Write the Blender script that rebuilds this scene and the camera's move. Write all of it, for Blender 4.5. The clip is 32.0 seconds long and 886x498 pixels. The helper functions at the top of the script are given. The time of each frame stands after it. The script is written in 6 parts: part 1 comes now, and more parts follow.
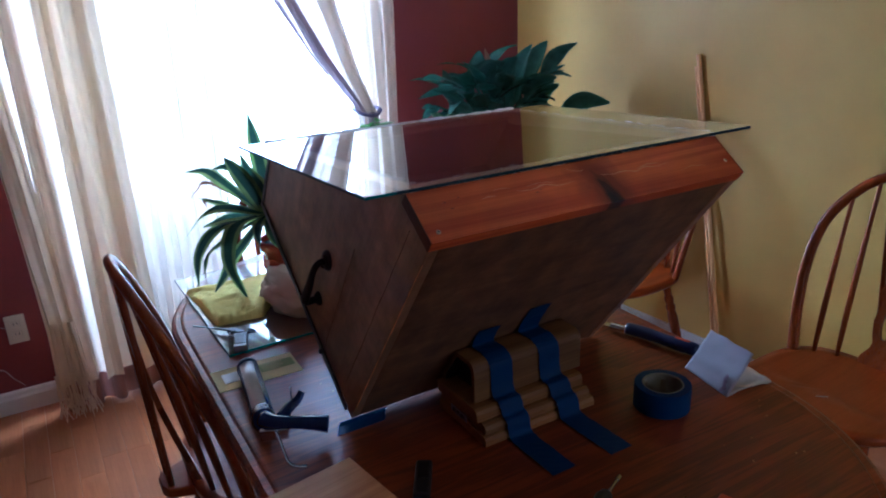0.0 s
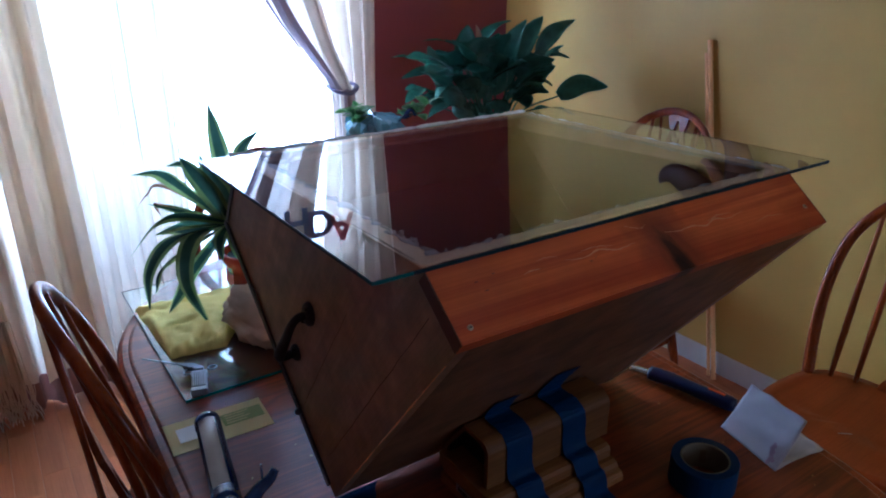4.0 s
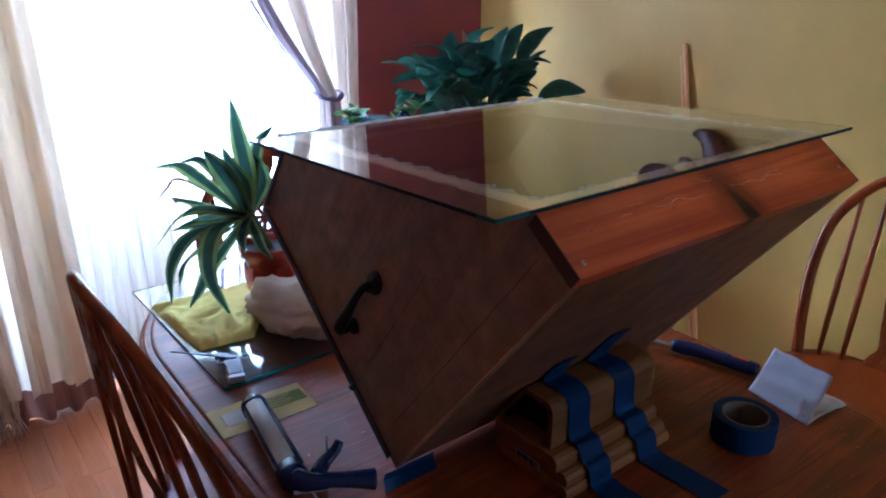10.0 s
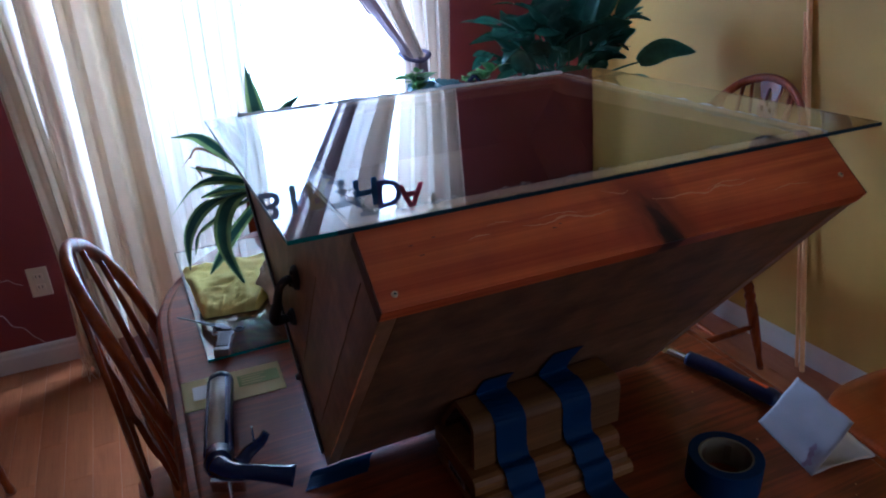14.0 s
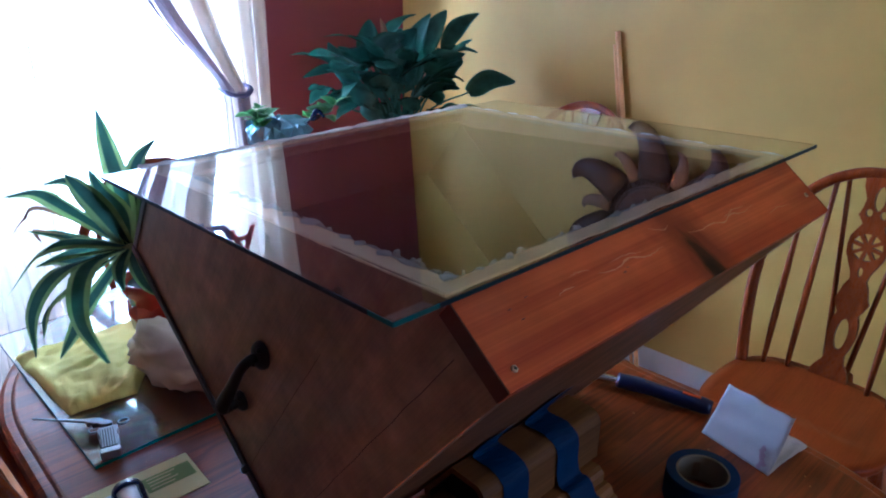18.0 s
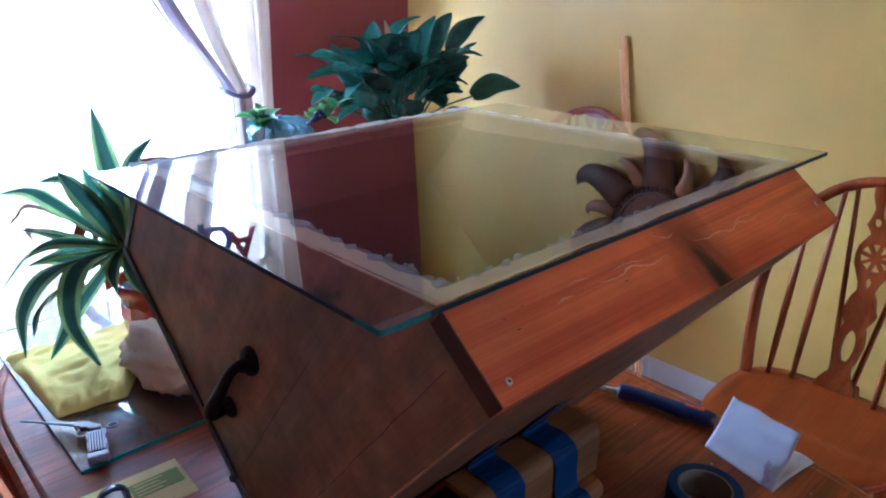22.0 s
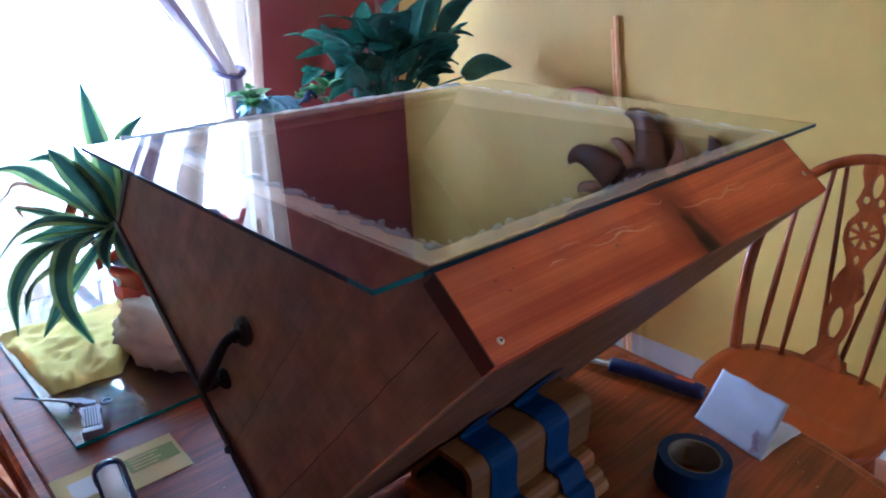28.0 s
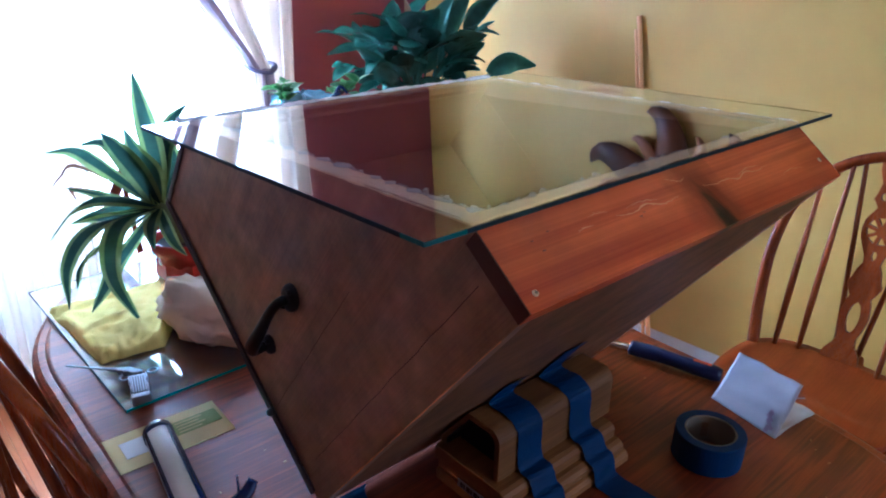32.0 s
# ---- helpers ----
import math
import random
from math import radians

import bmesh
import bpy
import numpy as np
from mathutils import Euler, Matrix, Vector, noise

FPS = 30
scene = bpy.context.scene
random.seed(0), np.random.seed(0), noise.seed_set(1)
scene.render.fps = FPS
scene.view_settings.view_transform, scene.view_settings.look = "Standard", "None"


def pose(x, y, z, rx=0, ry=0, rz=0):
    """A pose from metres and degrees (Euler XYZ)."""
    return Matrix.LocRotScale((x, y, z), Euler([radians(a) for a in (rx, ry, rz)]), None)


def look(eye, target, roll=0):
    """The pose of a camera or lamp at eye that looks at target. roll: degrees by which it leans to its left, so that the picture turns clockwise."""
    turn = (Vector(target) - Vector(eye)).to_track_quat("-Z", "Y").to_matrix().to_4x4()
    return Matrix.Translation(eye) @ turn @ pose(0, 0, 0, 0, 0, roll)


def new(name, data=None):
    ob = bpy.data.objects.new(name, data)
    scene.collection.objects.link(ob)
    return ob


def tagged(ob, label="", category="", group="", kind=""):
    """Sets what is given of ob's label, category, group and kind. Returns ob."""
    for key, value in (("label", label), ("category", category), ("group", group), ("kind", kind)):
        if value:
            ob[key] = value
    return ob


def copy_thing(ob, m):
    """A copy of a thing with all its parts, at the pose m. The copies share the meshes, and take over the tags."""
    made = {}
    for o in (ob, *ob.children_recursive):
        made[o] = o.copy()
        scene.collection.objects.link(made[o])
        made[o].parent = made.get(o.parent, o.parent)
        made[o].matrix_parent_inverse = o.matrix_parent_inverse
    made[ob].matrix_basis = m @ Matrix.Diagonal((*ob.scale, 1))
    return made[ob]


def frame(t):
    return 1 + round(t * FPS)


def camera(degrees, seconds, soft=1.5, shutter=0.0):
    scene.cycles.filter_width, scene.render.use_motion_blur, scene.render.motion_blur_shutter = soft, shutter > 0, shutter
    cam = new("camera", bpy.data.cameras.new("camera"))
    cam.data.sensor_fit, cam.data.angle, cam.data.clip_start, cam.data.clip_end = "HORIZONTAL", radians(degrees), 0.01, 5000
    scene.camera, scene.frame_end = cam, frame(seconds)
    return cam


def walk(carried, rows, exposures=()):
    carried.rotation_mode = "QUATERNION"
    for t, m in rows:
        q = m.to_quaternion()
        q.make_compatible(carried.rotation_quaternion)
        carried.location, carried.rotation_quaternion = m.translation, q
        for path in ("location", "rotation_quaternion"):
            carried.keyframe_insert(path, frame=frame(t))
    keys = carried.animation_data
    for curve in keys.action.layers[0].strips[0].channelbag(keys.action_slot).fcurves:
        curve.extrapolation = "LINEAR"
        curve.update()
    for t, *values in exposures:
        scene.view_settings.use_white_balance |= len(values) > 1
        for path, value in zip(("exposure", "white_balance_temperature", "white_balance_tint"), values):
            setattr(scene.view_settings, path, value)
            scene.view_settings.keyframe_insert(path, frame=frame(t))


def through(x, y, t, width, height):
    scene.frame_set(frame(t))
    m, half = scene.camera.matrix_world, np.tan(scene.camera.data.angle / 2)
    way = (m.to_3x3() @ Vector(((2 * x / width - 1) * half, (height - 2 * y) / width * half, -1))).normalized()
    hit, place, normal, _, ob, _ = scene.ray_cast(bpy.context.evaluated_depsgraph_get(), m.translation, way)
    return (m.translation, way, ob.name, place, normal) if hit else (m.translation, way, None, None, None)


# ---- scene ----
cam = camera(63.4, 32.0, soft=2.0)
PATH = [
    (0, (-0.359, -0.823, 1.511), (0.575, 0.81, 0.833), -2.3),
    (0.5, (-0.268, -0.832, 1.519), (0.554, 0.86, 0.839), -2.1),
    (1, (-0.209, -0.827, 1.521), (0.518, 0.9, 0.822), -2.8),
    (1.5, (-0.213, -0.766, 1.521), (0.512, 0.953, 0.799), -2.3),
    (2, (-0.27, -0.639, 1.518), (0.623, 0.999, 0.796), -3.7),
    (2.5, (-0.305, -0.546, 1.518), (0.744, 0.983, 0.767), -2.0),
    (3, (-0.311, -0.536, 1.53), (0.75, 1.006, 0.825), -1.3),
    (3.5, (-0.306, -0.532, 1.54), (0.743, 0.992, 0.78), -0.3),
    (5.5, (-0.16, -0.614, 1.612), (0.643, 1.019, 0.782), -1.2),
    (6, (-0.267, -0.583, 1.572), (0.632, 0.994, 0.733), -2.6),
    (6.5, (-0.302, -0.579, 1.538), (0.634, 0.987, 0.719), -2.6),
    (7, (-0.348, -0.598, 1.514), (0.638, 0.931, 0.682), 0.1),
    (7.5, (-0.439, -0.556, 1.483), (0.64, 0.902, 0.641), -0.4),
    (8, (-0.465, -0.538, 1.473), (0.589, 0.935, 0.625), -1.0),
    (8.5, (-0.464, -0.534, 1.476), (0.614, 0.933, 0.647), -1.1),
    (9, (-0.448, -0.52, 1.48), (0.685, 0.925, 0.688), -1.0),
    (9.5, (-0.449, -0.498, 1.491), (0.699, 0.971, 0.768), 0.5),
    (10, (-0.452, -0.498, 1.494), (0.686, 0.978, 0.768), 0.2),
    (10.5, (-0.432, -0.502, 1.505), (0.712, 0.966, 0.772), -0.9),
    (11, (-0.405, -0.523, 1.533), (0.761, 0.93, 0.803), -1.0),
    (11.5, (-0.367, -0.538, 1.553), (0.813, 0.916, 0.849), -1.1),
    (12, (-0.286, -0.557, 1.555), (0.745, 1.0, 0.84), -2.6),
    (12.5, (-0.151, -0.595, 1.558), (0.659, 1.083, 0.833), -1.2),
    (13, (-0.1, -0.61, 1.541), (0.555, 1.126, 0.795), -2.4),
    (13.5, (-0.092, -0.594, 1.521), (0.555, 1.109, 0.696), -2.4),
    (14, (-0.101, -0.584, 1.519), (0.609, 1.084, 0.675), -2.3),
    (14.5, (-0.157, -0.488, 1.513), (0.757, 1.076, 0.665), -1.6),
    (15, (-0.231, -0.385, 1.51), (0.851, 1.078, 0.68), -3.9),
    (15.5, (-0.262, -0.36, 1.511), (0.914, 1.044, 0.707), -2.4),
    (17.5, (-0.286, -0.354, 1.515), (0.949, 1.019, 0.748), 0.0),
    (18, (-0.285, -0.355, 1.514), (0.972, 0.991, 0.734), 0.4),
    (18.5, (-0.273, -0.351, 1.508), (1.014, 0.962, 0.721), 1.0),
    (19, (-0.268, -0.349, 1.505), (0.974, 0.999, 0.705), -0.1),
    (19.5, (-0.264, -0.348, 1.503), (0.993, 0.99, 0.71), -0.0),
    (20, (-0.263, -0.344, 1.503), (0.983, 1.003, 0.707), -0.5),
    (20.5, (-0.26, -0.34, 1.502), (0.97, 1.016, 0.696), -1.0),
    (21, (-0.259, -0.343, 1.504), (0.967, 1.021, 0.706), -1.3),
    (21.5, (-0.259, -0.343, 1.502), (0.979, 1.014, 0.712), -0.3),
    (22, (-0.261, -0.342, 1.504), (0.991, 1.015, 0.735), 1.1),
    (22.5, (-0.262, -0.34, 1.504), (1.005, 1.002, 0.734), 1.4),
    (23, (-0.27, -0.344, 1.507), (0.989, 1.014, 0.75), 1.3),
    (23.5, (-0.275, -0.344, 1.503), (0.984, 1.006, 0.733), 0.9),
    (24, (-0.277, -0.346, 1.499), (0.964, 1.011, 0.712), 0.9),
    (24.5, (-0.273, -0.349, 1.495), (0.968, 0.997, 0.689), 1.1),
    (25, (-0.266, -0.343, 1.49), (0.97, 1.004, 0.679), 0.7),
    (25.5, (-0.265, -0.34, 1.489), (0.965, 1.015, 0.683), 0.7),
    (27.5, (-0.274, -0.35, 1.493), (0.943, 1.026, 0.702), 0.7),
    (28, (-0.269, -0.351, 1.489), (0.989, 0.979, 0.685), 1.1),
    (28.5, (-0.271, -0.348, 1.485), (0.993, 0.962, 0.656), 1.1),
    (29, (-0.275, -0.362, 1.484), (0.956, 0.983, 0.662), 0.5),
    (29.5, (-0.252, -0.423, 1.494), (0.978, 0.938, 0.698), 1.5),
    (30, (-0.231, -0.483, 1.493), (0.911, 0.936, 0.667), 1.6),
    (30.5, (-0.284, -0.446, 1.49), (0.845, 0.976, 0.65), -0.7),
    (31, (-0.327, -0.391, 1.48), (0.838, 1.017, 0.667), 0.1),
    (31.5, (-0.332, -0.38, 1.477), (0.867, 0.995, 0.657), 0.9),
    (32, (-0.331, -0.389, 1.481), (0.893, 0.977, 0.683), 1.4),
]
EXPOSURES = [(0, 0.2, 4350), (2, 0.18, 4350), (3, 0.13, 4350), (5, -0.17, 4350), (6, -0.32, 4350), (7, 0.1, 4400), (8, 0.66, 4380), (9, 0.76, 4380), (10, 0.54, 4390), (11, 0.34, 4390), (12, 0.12, 4350), (13, -0.22, 4350), (14, -0.17, 4350), (15, 0.05, 4400), (18, 0.70, 4180), (20, 1.02, 4180), (23, 1.21, 4210), (25, 1.19, 4210), (28, 1.19, 4210), (30, 1.37, 4210), (32, 1.27, 4210)]
walk(cam, [(t, look(eye, target, roll)) for t, eye, target, roll in PATH], [(t, stops, kelvin, 16) for t, stops, kelvin in EXPOSURES])

# ---- light ----

world = bpy.data.worlds.new("sky")
scene.world = world
world.use_nodes = True
wn = world.node_tree
sky = wn.nodes.new("ShaderNodeTexSky")
sky.sky_type, sky.sun_disc = "NISHITA", False
sky.sun_elevation, sky.sun_rotation = radians(48), radians(105)
wn.links.new(sky.outputs["Color"], wn.nodes["Background"].inputs["Color"])
wn.nodes["Background"].inputs["Strength"].default_value = 0.12


def lamp(name, kind, m, energy, color=(1, 1, 1), **more):
    data = bpy.data.lights.new(name, kind)
    data.energy, data.color = energy, color
    if kind == "AREA":
        data.shape, data.size, data.size_y = "RECTANGLE", more["size"], more["size_y"]
    else:
        data.angle = radians(more["angle"])
    ob = new(name, data)
    ob.matrix_world = m
    return ob


# the sun stands beyond the yellow wall and lights the garden only
lamp("sun", "SUN", look((0, 0, 0), (-0.95, 0.25, -1.1)), 3.0, (1, 0.95, 0.88), angle=0.5)
# daylight standing in the patio door, and a fill in a window added behind the camera
lamp("door_daylight", "AREA", look((0.38, 2.45, 1.35), (0.38, 0.0, 1.2)), 150, (0.86, 0.945, 1.0), size=1.2, size_y=1.45)
lamp("rear_fill", "AREA", look((1.35, -3.22, 1.50), (0.5, 0.2, 1.0)), 7.3, (1.0, 0.90, 0.77), size=1.9, size_y=1.1)


# ---- materials ----
def nodes_of(name):
    m = bpy.data.materials.new(name)
    m.use_nodes = True
    return m, m.node_tree, m.node_tree.nodes["Principled BSDF"]


def coords(t, kind="Object", scale=(1, 1, 1), rot=(0, 0, 0)):
    c = t.nodes.new("ShaderNodeTexCoord")
    mp = t.nodes.new("ShaderNodeMapping")
    mp.inputs["Scale"].default_value, mp.inputs["Rotation"].default_value = scale, [radians(a) for a in rot]
    t.links.new(c.outputs[kind], mp.inputs["Vector"])
    return mp.outputs["Vector"]


def noise_node(t, vec, scale, detail=4, rough=0.55, distort=0.0):
    n = t.nodes.new("ShaderNodeTexNoise")
    n.inputs["Scale"].default_value, n.inputs["Detail"].default_value = scale, detail
    n.inputs["Roughness"].default_value, n.inputs["Distortion"].default_value = rough, distort
    t.links.new(vec, n.inputs["Vector"])
    return n.outputs["Fac"]


def ramp(t, fac, stops):
    r = t.nodes.new("ShaderNodeValToRGB")
    e = r.color_ramp.elements
    while len(e) < len(stops):
        e.new(0.5)
    for k, (p, c) in zip(e, stops):
        k.position, k.color = p, (*c, 1) if len(c) == 3 else c
    t.links.new(fac, r.inputs["Fac"])
    return r.outputs["Color"]


def mixed(t, a, b, fac, mode="MIX"):
    x = t.nodes.new("ShaderNodeMix")
    x.data_type, x.blend_type = "RGBA", mode
    for sock, v in ((x.inputs[0], fac), (x.inputs[6], a), (x.inputs[7], b)):
        if isinstance(v, bpy.types.NodeSocket):
            t.links.new(v, sock)
        else:
            sock.default_value = v if isinstance(v, float) else (*v, 1)
    return x.outputs[2]


def bump(t, p, height, strength=0.2, distance=0.002):
    b = t.nodes.new("ShaderNodeBump")
    b.inputs["Strength"].default_value, b.inputs["Distance"].default_value = strength, distance
    t.links.new(height, b.inputs["Height"])
    t.links.new(b.outputs["Normal"], p.inputs["Normal"])


def varied(t, color, amount, random_amount=0.0):
    """The colour times a slow cloud of light and dark, and a chance per object."""
    cloud = ramp(t, noise_node(t, coords(t), 3.1, 5), [(0.3, (1 - amount,) * 3), (0.7, (1 + amount,) * 3)])
    out = mixed(t, color, cloud, 1.0, "MULTIPLY")
    if random_amount:
        info = t.nodes.new("ShaderNodeObjectInfo")
        each = ramp(t, info.outputs["Random"], [(0, (1 - random_amount,) * 3), (1, (1 + random_amount,) * 3)])
        out = mixed(t, out, each, 1.0, "MULTIPLY")
    return out


def plain(name, color, rough=0.5, metal=0.0, amount=0.1, grain=60, relief=0.1, each=0.0, coat=0.0):
    m, t, p = nodes_of(name)
    t.links.new(varied(t, color, amount, each), p.inputs["Base Color"])
    p.inputs["Roughness"].default_value, p.inputs["Metallic"].default_value = rough, metal
    p.inputs["Coat Weight"].default_value = coat
    bump(t, p, noise_node(t, coords(t), grain, 3), relief, 0.001)
    return m


def wood(name, dark, light, axis="x", rough=0.35, ring=9.0, coat=0.0, each=0.0, stretch=0.06, blotch=0.18, relief=0.12, band=20.0, cloud_size=4.3, fibre=0.66, shine=0.5):
    """Grain along one axis: fine fibres, broad figure, blotches."""
    m, t, p = nodes_of(name)
    k = "xyz".index(axis)
    sc = [1.0] * 3
    sc[k] = stretch
    v = coords(t, "Object", sc)
    fig = noise_node(t, v, ring, 3, 0.5, 1.2)
    wave = t.nodes.new("ShaderNodeMath")
    wave.operation = "SINE"
    mul = t.nodes.new("ShaderNodeMath")
    mul.operation, mul.inputs[1].default_value = "MULTIPLY", band
    t.links.new(fig, mul.inputs[0])
    t.links.new(mul.outputs[0], wave.inputs[0])
    add = t.nodes.new("ShaderNodeMapRange")
    add.inputs["From Min"].default_value = -1.0
    t.links.new(wave.outputs[0], add.inputs["Value"])
    fine = noise_node(t, coords(t, "Object", [s * (1 if n == k else 9) for n, s in enumerate(sc)]), 40, 3)
    both = mixed(t, add.outputs["Result"], fine, fibre)
    col = ramp(t, both, [(0.22, dark), (0.78, light)])
    cloud = ramp(t, noise_node(t, coords(t), cloud_size, 6, 0.62), [(0.3, (1 - blotch,) * 3), (0.72, (1 + blotch,) * 3)])
    col = mixed(t, col, cloud, 1.0, "MULTIPLY")
    if each:
        info = t.nodes.new("ShaderNodeObjectInfo")
        col = mixed(t, col, ramp(t, info.outputs["Random"], [(0, (1 - each,) * 3), (1, (1 + each,) * 3)]), 1.0, "MULTIPLY")
    t.links.new(col, p.inputs["Base Color"])
    t.links.new(ramp(t, fine, [(0.2, (rough * 1.12,) * 3), (0.8, (rough * 0.95,) * 3)]), p.inputs["Roughness"])
    p.inputs["Coat Weight"].default_value, p.inputs["Coat Roughness"].default_value = coat, 0.12
    p.inputs["Specular IOR Level"].default_value = shine
    bump(t, p, both, relief, 0.001)
    return m


def paint(name, color, rough=0.55):
    m, t, p = nodes_of(name)
    t.links.new(varied(t, color, 0.06), p.inputs["Base Color"])
    p.inputs["Roughness"].default_value = rough
    bump(t, p, noise_node(t, coords(t), 220, 2), 0.12, 0.0008)
    return m


def fabric(name, color, through=0.35, clear=0.0, weave=700, rough=0.8):
    """Cloth that lets some light through."""
    m, t, p = nodes_of(name)
    col = varied(t, color, 0.08)
    t.links.new(col, p.inputs["Base Color"])
    p.inputs["Roughness"].default_value = rough
    p.inputs["Sheen Weight"].default_value = 0.3
    bump(t, p, noise_node(t, coords(t, "Object", (1, 1, 0.3)), weave, 2), 0.15, 0.0006)
    tr = t.nodes.new("ShaderNodeBsdfTranslucent")
    t.links.new(col, tr.inputs["Color"])
    mx = t.nodes.new("ShaderNodeMixShader")
    mx.inputs[0].default_value = through
    t.links.new(p.outputs[0], mx.inputs[1])
    t.links.new(tr.outputs[0], mx.inputs[2])
    last = mx
    if clear:
        cl = t.nodes.new("ShaderNodeBsdfTransparent")
        last = t.nodes.new("ShaderNodeMixShader")
        last.inputs[0].default_value = clear
        t.links.new(mx.outputs[0], last.inputs[1])
        t.links.new(cl.outputs[0], last.inputs[2])
    t.links.new(last.outputs[0], t.nodes["Material Output"].inputs["Surface"])
    return m


def glass(name, tint=(0.93, 0.98, 0.96), rough=0.0, ior=1.52):
    m, t, p = nodes_of(name)
    p.inputs["Base Color"].default_value = (*tint, 1)
    p.inputs["Roughness"].default_value, p.inputs["IOR"].default_value = rough, ior
    p.inputs["Transmission Weight"].default_value = 1.0
    return m


def leaf_mat(name, middle, edge, rough=0.35, through=0.25):
    """A leaf blade: one colour along the midrib, another along the margins."""
    m, t, p = nodes_of(name)
    uv = t.nodes.new("ShaderNodeTexCoord")
    sep = t.nodes.new("ShaderNodeSeparateXYZ")
    t.links.new(uv.outputs["UV"], sep.inputs[0])
    col = ramp(t, sep.outputs["X"], [(0.0, edge), (0.20, edge), (0.27, middle), (0.73, middle), (0.80, edge), (1.0, edge)])
    info = t.nodes.new("ShaderNodeObjectInfo")
    col = mixed(t, col, ramp(t, info.outputs["Random"], [(0, (0.65,) * 3), (1, (1.3,) * 3)]), 1.0, "MULTIPLY")
    col = mixed(t, col, ramp(t, noise_node(t, coords(t), 25, 4), [(0.3, (0.8,) * 3), (0.7, (1.2,) * 3)]), 1.0, "MULTIPLY")
    t.links.new(col, p.inputs["Base Color"])
    p.inputs["Roughness"].default_value = rough
    bump(t, p, noise_node(t, coords(t, "UV", (60, 1, 1)), 3.0, 2), 0.25, 0.001)
    tr = t.nodes.new("ShaderNodeBsdfTranslucent")
    t.links.new(col, tr.inputs["Color"])
    mx = t.nodes.new("ShaderNodeMixShader")
    mx.inputs[0].default_value = through
    t.links.new(p.outputs[0], mx.inputs[1])
    t.links.new(tr.outputs[0], mx.inputs[2])
    t.links.new(mx.outputs[0], t.nodes["Material Output"].inputs["Surface"])
    return m


BURGUNDY = paint("burgundy_paint", (0.25, 0.045, 0.050))
YELLOW = paint("yellow_paint", (0.565, 0.355, 0.062))
WHITE = paint("white_trim_paint", (0.78, 0.76, 0.70), 0.35)
CEILING = paint("ceiling_paint", (0.66, 0.63, 0.58), 0.9)
PLANK = wood("laminate_oak", (0.33, 0.104, 0.031), (0.50, 0.192, 0.068), "y", 0.33, 5.0, 0.0, 0.09, 0.16, band=34.0)
UNDERLAY = plain("floor_core", (0.10, 0.05, 0.03), 0.8)
TABLE = wood("table_oak", (0.125, 0.0200, 0.0015), (0.320, 0.0570, 0.0043), "x", 0.34, 26.0, 0.0, 0.0, 0.09, band=22.0, relief=0.003, shine=0.45, fibre=0.66)
CHAIR = wood("chair_oak", (0.160, 0.0290, 0.0045), (0.320, 0.0740, 0.0120), "z", 0.27, 12.0, 0.16, 0.1, 0.08, relief=0.03, shine=0.28)
SEAT = wood("seat_oak", (0.180, 0.027, 0.0021), (0.310, 0.058, 0.0050), "x", 0.32, 7.0, 0.0, 0.08, 0.08, band=14.0, relief=0.015, shine=0.30)
PLY = wood("stained_plywood", (0.222, 0.112, 0.052), (0.425, 0.222, 0.104), "z", 0.36, 7.0, 0.0, 0.0, 0.16, 0.42, band=8.0, cloud_size=24.0, fibre=0.5, relief=0.05, shine=0.75)
STRIP = wood("orange_stained_pine", (0.40, 0.052, 0.0080), (0.68, 0.148, 0.0245), "x", 0.34, 11.0, 0.05, 0.0, 0.05, 0.28, band=26.0, fibre=0.6, shine=0.28)


def add_knot(m, place, size, dark, turn=0.0, full=0.6):
    """A dark knot with a soft rim at a place of the board."""
    t = m.node_tree
    p = t.nodes["Principled BSDF"]
    c = t.nodes.new("ShaderNodeTexCoord")
    mp = t.nodes.new("ShaderNodeMapping")
    mp.vector_type = "TEXTURE"
    mp.inputs["Location"].default_value, mp.inputs["Scale"].default_value = place, size
    mp.inputs["Rotation"].default_value = (0, 0, radians(turn))
    t.links.new(c.outputs["Object"], mp.inputs["Vector"])
    wob = t.nodes.new("ShaderNodeTexNoise")
    wob.inputs["Scale"].default_value = 1.6
    t.links.new(mp.outputs["Vector"], wob.inputs["Vector"])
    shift = t.nodes.new("ShaderNodeVectorMath")
    shift.operation = "MULTIPLY_ADD"
    shift.inputs[1].default_value = (0.9, 0.9, 0.0)
    t.links.new(wob.outputs["Color"], shift.inputs[0])
    t.links.new(mp.outputs["Vector"], shift.inputs[2])
    g = t.nodes.new("ShaderNodeTexGradient")
    g.gradient_type = "SPHERICAL"
    t.links.new(shift.outputs[0], g.inputs["Vector"])
    fac = ramp(t, g.outputs["Fac"], [(0.05, (0, 0, 0)), (full, (0.9, 0.9, 0.9))])
    old = p.inputs["Base Color"].links[0].from_socket
    t.links.new(mixed(t, old, dark, fac), p.inputs["Base Color"])


